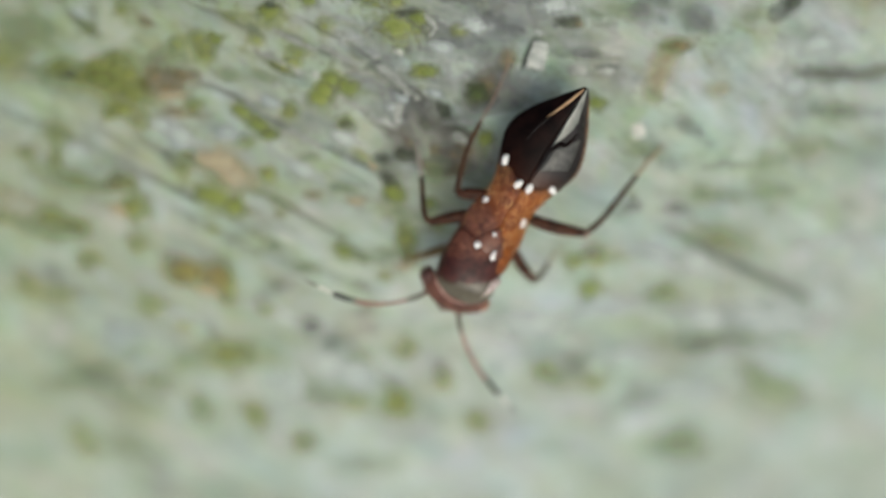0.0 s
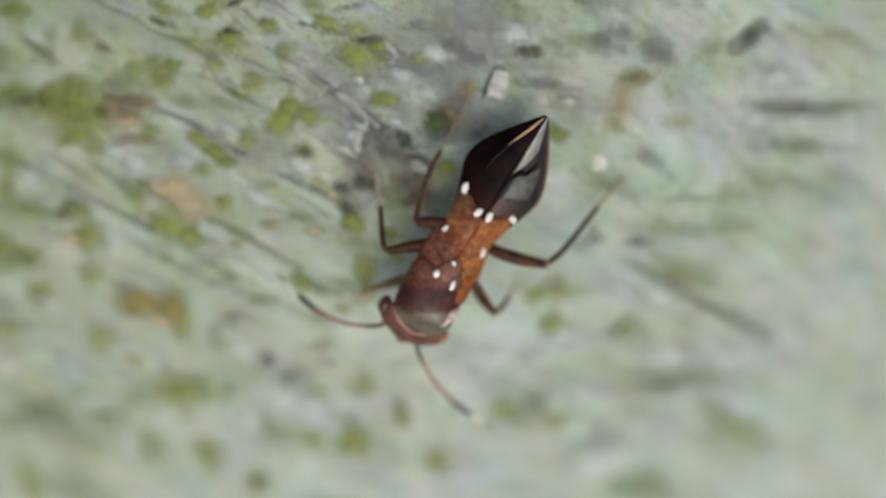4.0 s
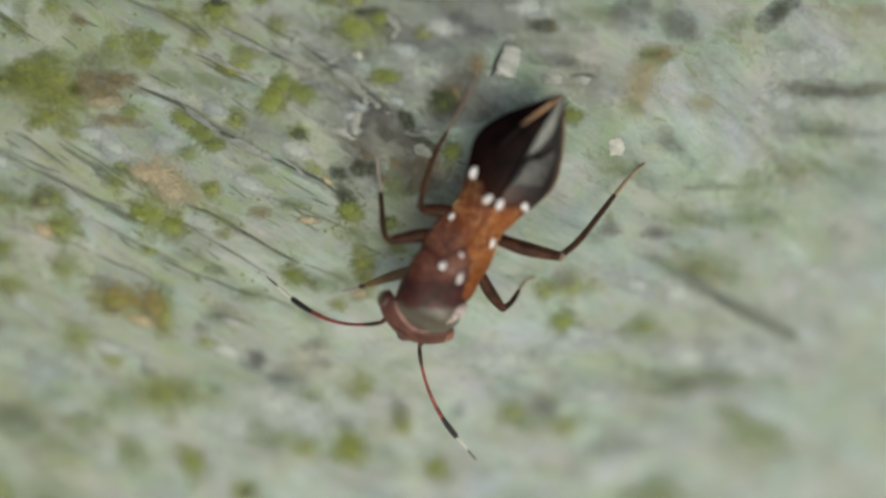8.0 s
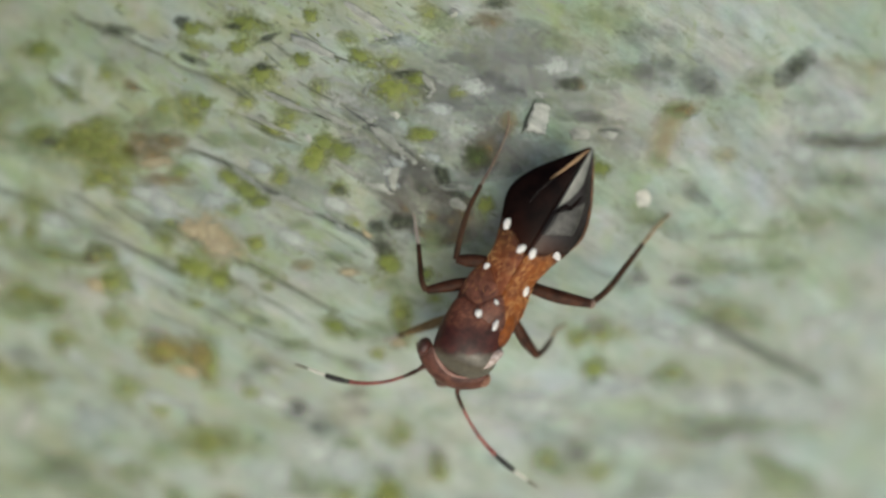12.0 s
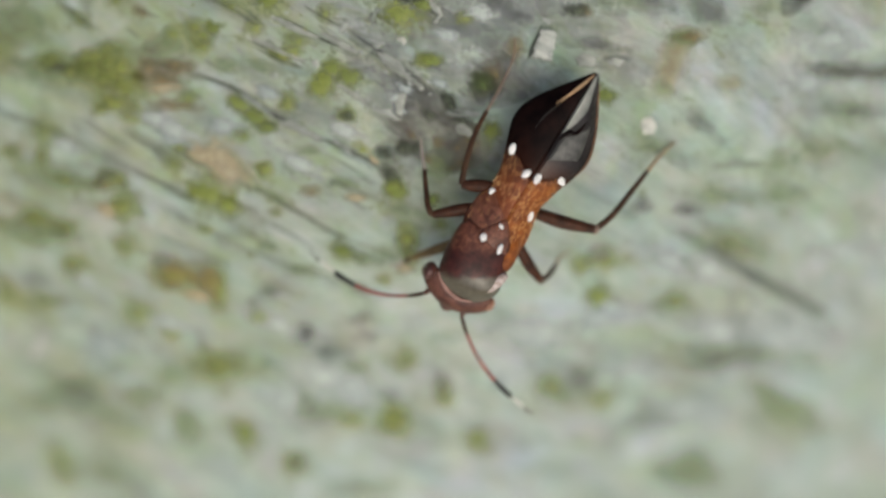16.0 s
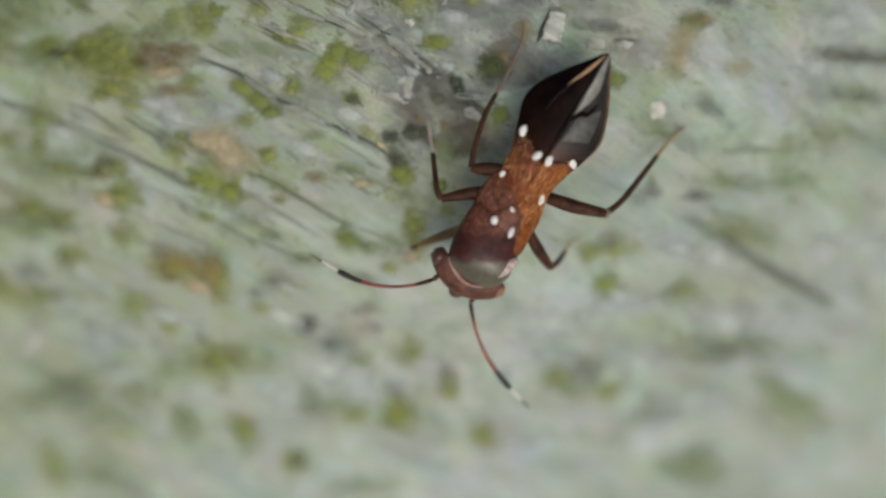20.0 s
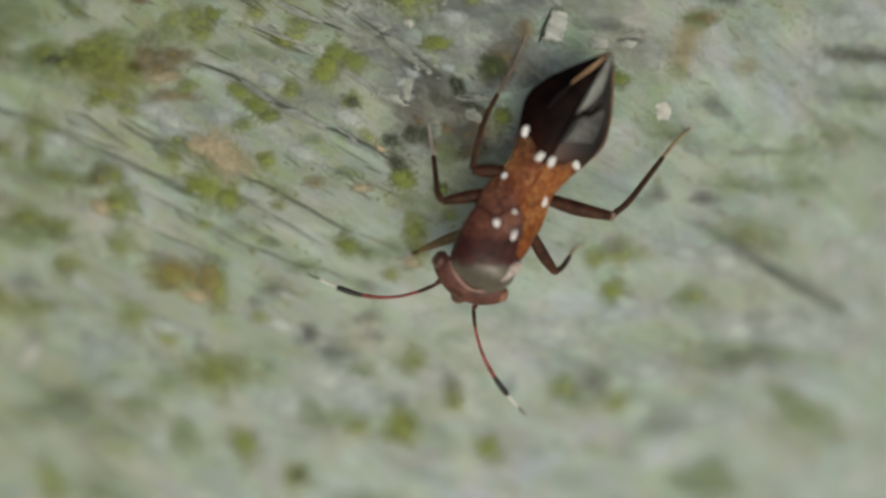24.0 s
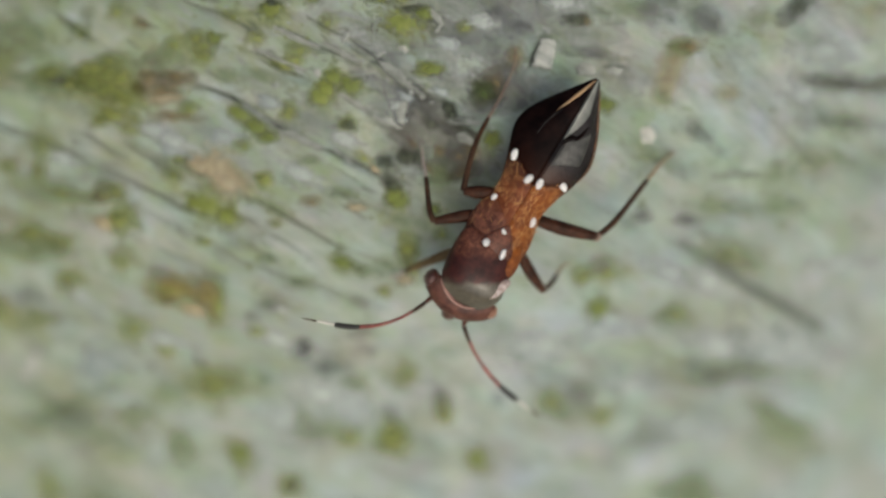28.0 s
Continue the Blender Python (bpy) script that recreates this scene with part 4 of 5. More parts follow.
shard(0.045, (-1.63, 2.66), (-1.50, 2.67), (-1.27, 2.53), (-1.18, 2.40), (-0.85, 2.08), (-0.94, 2.05), (-1.40, 2.39), (-1.58, 2.52), material=DULL_CHALK, label=STREAK)
shard(0.035, (-2.33, 2.16), (-2.20, 2.18), (-2.02, 2.06), (-1.73, 1.84), (-1.76, 1.79), (-1.97, 1.92), (-2.20, 2.08), material=DULL_CHALK, label="ragged pale edge of a peeling wood flake")
shard(0.04, (-1.76, 1.82), (-1.60, 1.79), (-1.45, 1.78), (-1.34, 1.66), (-1.24, 1.60), (-1.34, 1.58), (-1.46, 1.66), (-1.64, 1.72), material=SPLINT, label="ragged pale edge of a peeling wood flake")
shard(0.04, (-1.35, 1.88), (-1.33, 2.00), (-1.15, 2.06), (-1.17, 1.96), (-1.26, 1.86), (-1.23, 1.66), (-1.33, 1.68), material=DULL_CHALK, label="ragged pale edge of a peeling wood flake")
shard(0.03, (-3.38, 3.28), (-3.21, 3.24), (-2.54, 2.91), (-2.63, 2.87), (-2.95, 2.99), (-3.23, 3.16), material=DULL_CHALK, label=STREAK)
shard(0.04, (-2.55, 2.97), (-2.41, 2.96), (-2.06, 2.77), (-1.89, 2.65), (-1.96, 2.60), (-2.24, 2.75), material=DULL_CHALK, label=STREAK)
shard(0.05, (-2.18, 3.11), (-2.07, 3.16), (-2.13, 2.99), (-2.22, 2.96), (-2.25, 3.03))
shard(0.06, (-1.32, 2.87), (-1.20, 2.89), (-1.14, 2.81), (-1.21, 2.77), material=BRIGHT_CHALK)
shard(0.05, (-1.71, 2.75), (-1.60, 2.81), (-1.55, 2.76), (-1.64, 2.71))
shard(0.05, (-0.19, 2.70), (-0.11, 2.77), (-0.08, 2.72), (-0.15, 2.64))
shard(0.06, (-2.69, 2.54), (-2.60, 2.58), (-2.55, 2.49), (-2.61, 2.42), (-2.69, 2.48), material=BRIGHT_CHALK)
shard(0.04, (-0.52, 1.76), (-0.30, 1.79), (0.02, 1.74), (0.00, 1.64), (-0.39, 1.65), (-0.55, 1.67), material=DULL_CHALK)
shard(0.05, (-0.39, 1.53), (-0.25, 1.56), (-0.03, 1.36), (-0.07, 1.29), (-0.39, 1.40), material=DULL_CHALK, label=PLATE)
shard(0.035, (-0.86, 3.45), (-0.75, 3.46), (-0.61, 3.32), (-0.56, 3.18), (-0.67, 3.08), (-0.74, 3.09), (-0.65, 3.21), (-0.79, 3.35), material=DULL_CHALK, label="pale curled rim of bark beside an algae patch")
shard(0.05, (-1.61, 3.36), (-1.56, 3.32), (-1.65, 3.22), (-1.67, 3.12), (-1.62, 3.03), (-1.71, 3.06), (-1.72, 3.20), material=DULL_CHALK, label="pale curled rim of bark beside an algae patch")
shard(0.03, (-3.41, 2.39), (-3.29, 2.42), (-3.24, 2.33), (-3.36, 2.29))
shard(0.025, (-3.90, 2.13), (-3.72, 2.02), (-3.36, 1.75), (-3.45, 1.72), (-3.81, 1.95), (-3.92, 2.06), material=DULL_CHALK, label=STREAK)
shard(0.025, (-3.68, 2.97), (-3.50, 2.89), (-2.78, 2.56), (-2.83, 2.53), (-3.23, 2.68), (-3.64, 2.88), material=DULL_CHALK, label=STREAK)
shard(0.02, (-3.27, 1.66), (-3.09, 1.64), (-2.57, 1.37), (-2.60, 1.27), (-2.92, 1.41), (-3.24, 1.56), material=DULL_CHALK, label=STREAK)
patch("milk", -1.27, 1.74, 0.12, 0.08, -30)
patch("milk", -1.35, 1.96, 0.12, 0.07, -20)
fleck(-2.54, 3.92, 0.362, 0.076, -28, 0.04)
fleck(-4.33, 3.90, 0.083, 0.061, -20, 0.05)
fleck(-0.29, 4.38, 0.059, 0.066, -0, 0.08)
fleck(-1.59, 4.30, 0.421, 0.067, -35, 0.03)
fleck(-8.26, -2.23, 0.42, 0.085, 52, 0.09, material=BRIGHT_CHALK)
fleck(-6.72, 0.12, 0.448, 0.056, -20, 0.03)
fleck(-3.48, -1.28, 0.191, 0.056, -10, 0.03)
# Brownish grey blotches that darken the wood near the abdomen.
patch("taupe", -0.54, 1.55, 0.52, 0.29, -30)
patch("taupe", -1.02, 1.16, 0.31, 0.14, -30)
patch("taupe", -0.75, 1.96, 0.34, 0.12, -25)
patch("taupe", -0.37, 1.17, 0.19, 0.26, -10)
patch("taupe", 0.19, 2.22, 0.39, 0.25, 0)
patch("taupe", -0.06, 0.96, 0.23, 0.15, 0)
patch("taupe", -1.23, 1.54, 0.16, 0.22, 0)
patch("dark", -0.53, 1.96, 0.07, 0.05, 0)
patch("dark", -0.46, 1.82, 0.05, 0.08, 0)
patch("dark", -1.02, 1.16, 0.06, 0.08, 0)
patch("brown", -0.67, 1.25, 0.10, 0.07, -30)
patch("brown", -0.85, 0.99, 0.12, 0.06, -30)
patch("brown", -1.10, 1.38, 0.09, 0.04, -30)
patch("milk", -1.18, 2.09, 0.17, 0.07, -30)
patch("milk", -0.62, 2.17, 0.14, 0.06, -20)
patch("thin", -0.77, 0.21, 0.18, 0.21, 0)
patch("thin", -0.68, 0.78, 0.18, 0.10, 0)
patch("olive", -1.11, -0.61, 0.13, 0.19, 0)
patch("olive", -1.63, -0.98, 0.15, 0.08, 0)
patch("thin", -1.98, -0.65, 0.24, 0.09, -20)
patch("tan", -1.25, -0.79, 0.15, 0.08, 0)
patch("tan", -1.73, 0.99, 0.09, 0.04, -30)
patch("tan", -2.04, 0.38, 0.13, 0.06, 0)
patch("thin", -7.63, 2.54, 0.42, 0.17, -20)
patch("olive", -6.24, 2.90, 0.18, 0.13, 0)
patch("olive", -6.66, 2.80, 0.17, 0.11, 0)
patch("olive", -6.98, 2.59, 0.15, 0.11, 0)
patch("olive", -6.11, 2.58, 0.14, 0.09, 0)
patch("olive", -6.14, 1.99, 0.40, 0.17, -20)
patch("olive", -7.54, 1.56, 0.28, 0.28, 0)
patch("thin", -7.46, 0.76, 0.64, 0.19, -20)
patch("olive", -7.86, 0.10, 0.54, 0.18, -20)
patch("olive", -6.40, 0.72, 0.27, 0.15, 0)
patch("olive", -6.19, 0.25, 0.31, 0.19, 0)
patch("olive", -7.29, 2.80, 0.21, 0.11, 0)
patch("thin", -5.15, 2.83, 0.39, 0.20, 0)
patch("olive", -5.04, 3.09, 0.19, 0.14, 0)
patch("thin", -7.92, 3.31, 0.44, 0.23, 0)
patch("green", -4.32, 3.13, 0.13, 0.11, 0)
patch("olive", -3.61, 3.09, 0.15, 0.12, 0)
patch("thin", -3.54, 2.48, 0.28, 0.09, -25)
patch("olive", -3.15, 1.86, 0.13, 0.09, 0)
patch("olive", -3.53, 0.86, 0.11, 0.12, 0)
patch("thin", -2.76, 1.15, 0.13, 0.07, 0)
patch("brown", -2.79, 0.49, 0.13, 0.07, 0)
patch("thin", -2.23, 0.61, 0.17, 0.09, 0)
patch("thin", -3.37, 0.36, 0.28, 0.09, -30)
patch("olive", -1.19, -0.30, 0.15, 0.20, 0)
patch("thin", -1.52, -0.57, 0.23, 0.11, 0)
patch("thin", -3.61, -0.45, 0.19, 0.07, 0)
patch("thin", -3.06, -0.83, 0.19, 0.09, 0)
patch("thin", -2.19, -2.61, 0.20, 0.12, 0)
patch("olive", -0.64, -3.04, 0.16, 0.21, 0)
patch("olive", -1.52, -3.69, 0.18, 0.25, 0)
patch("thin", -2.64, -3.46, 0.31, 0.18, 0)
patch("thin", -3.19, -3.24, 0.21, 0.15, 0)
patch("thin", -5.70, -2.82, 0.37, 0.22, 0)
patch("olive", -8.37, -4.82, 0.24, 0.51, 0)
patch("thin", -6.30, -3.15, 0.33, 0.16, 0)
patch("thin", -5.52, -3.75, 0.20, 0.30, 0)
patch("olive", 3.57, -1.41, 0.26, 0.16, 0)
patch("thin", 1.58, -3.20, 0.32, 0.22, 0)
patch("grey", 1.98, -2.88, 0.17, 0.15, 0)
patch("grey", -1.61, -3.14, 0.14, 0.13, 0)
patch("milk", -2.21, -3.13, 0.40, 0.28, 0)
patch("milk", 5.67, -2.11, 0.84, 0.34, -20)
patch("milk", 3.33, -0.67, 0.51, 0.16, -20)
patch("milk", 2.81, -2.69, 0.54, 0.20, 0)
patch("milk", -3.52, -1.79, 0.60, 0.14, -20)
patch("milk", 1.00, -2.13, 0.50, 0.16, 0)
patch("milk", -5.56, -1.79, 0.63, 0.14, -20)
patch("milk", 6.61, -0.46, 0.59, 0.21, 0)
patch("grey", 5.21, -2.66, 1.2, 0.12, -14)
patch("thin", 4.44, -5.02, 0.77, 0.27, -20)
patch("thin", 6.46, -3.76, 0.80, 0.21, -30)
patch("slate", -0.35, 3.42, 0.62, 0.30, -15)
patch("slate", 0.62, 3.66, 0.70, 0.34, 0)
patch("slate", -1.35, 2.66, 0.42, 0.18, -28)
patch("slate", 0.95, 2.26, 0.36, 0.26, 0)
patch("slate", 1.60, 3.10, 0.50, 0.24, -10)
patch("slate", 2.35, 2.45, 0.40, 0.20, -10)
patch("slate", -1.25, 2.16, 0.34, 0.20, -35)
patch("slate", -0.45, 2.36, 0.42, 0.17, -25)
patch("slate", -0.20, 2.95, 0.46, 0.20, -15)
patch("slate", 0.48, 3.02, 0.36, 0.26, 0)
patch("slate", -1.85, 2.40, 0.24, 0.12, -30)
patch("slate", -0.70, 2.78, 0.30, 0.12, -25)
patch("slate", 0.30, 1.95, 0.30, 0.16, 10)
patch("slate", -1.84, 3.16, 0.51, 0.25, -20)
patch("slate", -0.82, 3.15, 0.50, 0.24, -20)
patch("milk", 0.02, 3.23, 0.34, 0.13, 0)
patch("milk", -0.49, 2.91, 0.25, 0.10, -20)
patch("slate", -2.67, 1.76, 0.52, 0.20, -30)
patch("grey", -3.08, -1.99, 0.16, 0.12, 0)
patch("grey", -2.79, -2.28, 0.12, 0.09, 0)
patch("brown", -5.31, 2.37, 0.19, 0.09, 0)
patch("olive", -1.90, 1.16, 0.12, 0.07, -30)
patch("thin", -0.68, 0.91, 0.21, 0.12, -20)
patch("thin", -1.22, 0.12, 0.23, 0.13, 0)
patch("brown", -0.37, 1.17, 0.14, 0.09, 0)
patch("green", -0.77, 0.34, 0.09, 0.08, 0)
patch("olive", -0.64, -0.06, 0.13, 0.11, 0)
patch("olive", -8.45, 2.91, 0.45, 0.4, 0)
patch("faint", -8.73, 0.49, 0.4, 0.22, -15)
patch("olive", -8.94, 0.05, 0.5, 0.16, -10)
patch("olive", -6.78, 3.40, 0.3, 0.12, -40)
patch("thin", -7.92, 3.60, 0.4, 0.22, -20)
patch("olive", -7.66, 1.14, 0.16, 0.22, 0)
patch("olive", -6.01, 2.61, 0.3, 0.16, -20)
patch("olive", -6.50, 2.78, 0.28, 0.16, 0)
patch("olive", -7.22, 0.75, 0.3, 0.1, -20)
patch("thin", -7.87, -0.15, 0.5, 0.16, -10)
patch("olive", -8.21, 1.27, 0.18, 0.12, -20)
patch("brown", -6.48, 0.66, 0.13, 0.08, -20)
patch("milk", -5.10, 1.51, 0.42, 0.13, -25)
patch("milk", -2.94, 0.92, 0.4, 0.13, -28)
patch("milk", -2.17, 1.44, 0.3, 0.1, -28)
patch("milk", -7.13, 1.31, 0.4, 0.12, -25)
patch("milk", -3.40, 2.07, 0.3, 0.1, -28)
patch("faint", 3.22, 2.70, 0.2, 0.22, -20)
patch("faint", 3.06, 2.31, 0.16, 0.22, -15)
patch("thin", 3.33, 2.97, 0.2, 0.1, 0)
patch("thin", 4.63, 3.43, 0.3, 0.14, 30)
patch("faint", 6.79, 3.74, 0.5, 0.14, 0)
# Two grey patches paint the soft shade along the right-hand crack.
patch("grey", 4.60, -0.78, 0.80, 0.12, -25)
patch("grey", 5.75, -1.33, 0.75, 0.12, -25)
patch("milk", 6.03, -2.01, 0.9, 0.34, -20)
patch("milk", 4.44, -1.99, 0.6, 0.25, -15)
patch("milk", -2.82, -2.77, 0.6, 0.2, -15)
patch("milk", 1.15, -1.95, 0.5, 0.25, 0)
patch("dark", -1.55, 1.09, 0.12, 0.09, -30)
patch("dark", -1.15, 1.17, 0.09, 0.07, 0)
patch("taupe", -1.39, 0.93, 0.28, 0.2, -30)
# Long grey patches deepen the painted shade along two cracks.
patch("grey", -2.11, 1.09, 0.55, 0.08, -28)
patch("grey", -3.18, 1.66, 0.4, 0.07, -30)
patch("dark", -0.79, 1.68, 0.1, 0.08, -30)
patch("taupe", -1.20, 1.51, 0.3, 0.14, -30)
patch("olive", -0.87, 2.53, 0.14, 0.1, 0)
patch("olive", -2.91, 2.86, 0.2, 0.1, -20)
patch("grey", -1.27, 2.40, 0.3, 0.06, -35)
patch("olive", -4.52, 3.04, 0.22, 0.14, 0)
patch("olive", -3.23, 2.65, 0.22, 0.08, -28)


def scatter(name, label, category, material, count, seed, lo, hi, long, box):
    """Countless small crumbs or splinters, one mesh."""
    rng = np.random.default_rng(seed)
    x0, x1, y0, y1 = box
    verts, faces = [], []
    for n in range(count):
        x, y = rng.uniform(x0, x1), rng.uniform(y0, y1)
        r = rng.uniform(lo, hi)
        an = radians(GRAIN + rng.normal(0, 7)) if long > 1.5 else rng.random() * 6.3
        c, s, o = math.cos(an), math.sin(an), len(verts)
        stretch = long * rng.uniform(0.5, 1.4)
        for p, q, up in ((-stretch, 0, -0.3), (-0.4 * stretch, 1, -0.3), (0.5 * stretch, 0.8, -0.3), (stretch, 0, -0.3), (0.4 * stretch, -1, -0.3), (-0.5 * stretch, -0.8, -0.3), (-0.4 * stretch, 0.1, 0.7), (0.4 * stretch, -0.1, 0.6)):
            j = rng.uniform(0.8, 1.2)
            verts.append((x + r * j * (c * p - s * q), y + r * j * (s * p + c * q), 0.006 + 0.5 * r * up))
        for f in ((0, 6, 1), (1, 6, 7, 2), (2, 7, 3), (3, 7, 4), (4, 7, 6, 5), (5, 6, 0)):
            faces.append(tuple(o + k for k in f[::-1]))
    v = np.array(verts)
    v[:, 2] += height(v[:, 0], v[:, 1])
    return tagged(link_mesh(name, v, faces, material), label, category, kind="stuff")


scatter("algae_grains", "scattered tiny green algae grains on the wood", "algae", OLIVE_GRAIN, 240, 31, 0.012, 0.032, 1.1, (-8, -0.5, -1, 6))
scatter("pale_splinters", "fine pale splinters along the wood grain", "wood", CHALK, 200, 32, 0.012, 0.026, 6.0, (-6, 1.5, 0, 6))
scatter("pale_chips", "small pale chips of flaking wood", "wood", CHALK, 130, 35, 0.012, 0.028, 2.6, (-4.2, 0.2, 2.2, 5.4))
# Dark slivers stand in for shaded gaps between chips and fibres.
scatter("dark_chip_gaps", "small grey slivers painting shaded gaps between flaking wood chips", "wood", GAP_SOFT, 110, 36, 0.010, 0.020, 5.0, (-4.2, 0.4, 1.2, 5.4))
scatter("dark_fibre_gaps", "fine dark slivers painting shaded gaps between the wood fibres", "wood", GAP_SOFT, 120, 33, 0.010, 0.020, 12.0, (-7, 0.5, -0.5, 6))


# ---- the insect ----
BUG_M = Matrix(((-0.5180, 0.8473, 0.1171, 0.544 * MM), (-0.8499, -0.4944, -0.1821, 0.585 * MM), (-0.0964, -0.1939, 0.9763, 0.238 * MM), (0, 0, 0, 1)))
bug = new("plant_bug")
bug.matrix_world = BUG_M
tagged(bug, "ant-like plant bug, orange-brown and black with white hair spots", "insect")


def loft(sections, seg=20, close=True):
    """A skin through cross sections, each a list of seg points."""
    bm = bmesh.new()
    rings = [[bm.verts.new(p) for p in s] for s in sections]
    n = len(rings[0])
    for a, b in zip(rings, rings[1:]):
        for k in range(n if close else n - 1):
            bm.faces.new((a[k], a[(k + 1) % n], b[(k + 1) % n], b[k]))
    if close:
        bm.faces.new(rings[0][::-1])
        bm.faces.new(rings[-1])
    bmesh.ops.recalc_face_normals(bm, faces=bm.faces)
    return bm


def smooth_table(table, count):
    """Rows resampled with a smooth curve through the columns."""
    t = np.array(table, float)
    s = np.linspace(0, len(t) - 1, count)
    out = []
    for v in s:
        i = min(int(v), len(t) - 2)
        f = v - i
        p0, p1, p2, p3 = t[max(i - 1, 0)], t[i], t[i + 1], t[min(i + 2, len(t) - 1)]
        out.append(0.5 * (2 * p1 + (p2 - p0) * f + (2 * p0 - 5 * p1 + 4 * p2 - p3) * f * f + (3 * p1 - p0 - 3 * p2 + p3) * f ** 3))
    return np.array(out)


def body_loft(table, count=24, seg=24, power=2.4, lean=lambda x: 0.0):
    """Rows of x, half width, low z, high z."""
    secs = []
    for x, w, lo, hi in smooth_table(table, count):
        w, c, r = max(w, 0.004), (lo + hi) / 2, max((hi - lo) / 2, 0.004)
        ring = []
        for k in range(seg):
            an = 2 * math.pi * k / seg
            co, si = math.cos(an), math.sin(an)
            m = (abs(co) ** power + abs(si) ** power) ** (-1 / power)
            ring.append((x, lean(x) + w * co * m, c + r * si * m))
        secs.append(ring)
    return loft(secs)


def tube(pts, radii, seg=10, count=None):
    """A tapered limb along a smooth line."""
    rows = smooth_table([(*p, r) for p, r in zip(pts, radii)], count or 5 * (len(pts) - 1) + 1)
    secs = []
    for i, (x, y, z, r) in enumerate(rows):
        a, b = rows[max(i - 1, 0)][:3], rows[min(i + 1, len(rows) - 1)][:3]
        d = Vector(b - a).normalized()
        s = d.cross(Vector((0.13, 0.21, 0.97))).normalized()
        u = s.cross(d)
        secs.append([tuple(Vector((x, y, z)) + (s * math.cos(2 * math.pi * k / seg) + u * math.sin(2 * math.pi * k / seg)) * max(r, 0.003)) for k in range(seg)])
    return loft(secs)


part("abdomen", body_loft([(-1.95, 0.05, 0.95, 1.05), (-1.5, 0.36, 0.62, 1.05), (-0.9, 0.54, 0.45, 1.05), (-0.3, 0.44, 0.45, 1.0), (0.2, 0.34, 0.45, 0.95), (0.7, 0.36, 0.42, 0.95)]), BELLY, bug, "dark brown glossy abdomen")
part("thorax", body_loft([(0.1, 0.30, 0.55, 0.95), (0.5, 0.40, 0.42, 1.02), (1.0, 0.44, 0.38, 1.08), (1.5, 0.40, 0.42, 1.02), (1.8, 0.28, 0.55, 0.95)]), BELLY, bug)

# Half width of the folded wings along the body, and the height of their ridge.
WING_X = [0.95, 0.70, 0.45, 0.12, -0.27, -0.60, -0.95, -1.40, -1.75, -2.02, -2.16]
WING_W = [0.46, 0.50, 0.48, 0.42, 0.50, 0.61, 0.665, 0.52, 0.31, 0.12, 0.015]
WING_Z = [1.16, 1.14, 1.10, 1.08, 1.13, 1.17, 1.18, 1.18, 1.20, 1.22, 1.22]


def wing_point(x, f, side, lift=0.0):
    """A point of a folded wing: f is 0 at the seam and 1 at the rim."""
    w = float(np.interp(x, SMOOTH_X, SMOOTH_W))
    if side < 0:
        w += 0.07 * min(1.0, max(0.0, (x + 0.1) / 0.5)) + 0.07 * math.exp(-((x + 1.15) / 0.38) ** 2)
    z = float(np.interp(x, SMOOTH_X, SMOOTH_Z))
    drop = 0.26 * f ** 2.2 * min(1.0, w / 0.4)
    return (x, side * (0.002 + w * f), z - drop + lift)


SMOOTH_X, SMOOTH_W, SMOOTH_Z = smooth_table(list(zip(WING_X, WING_W, WING_Z)), 90)[::-1].T


def wing_sheet(x_of, f0, f1, side, thick=0.035, lift=0.0, nx=22, nf=9):
    """A curved plate of the wing; x_of(s, f) gives x for s from 0 to 1."""
    top = [[wing_point(x_of(i / nx, f0 + (f1 - f0) * j / nf), f0 + (f1 - f0) * j / nf, side, lift) for j in range(nf + 1)] for i in range(nx + 1)]
    secs = [row + [(x, y, z - thick) for x, y, z in row[::-1]] for row in top]
    return loft(secs)


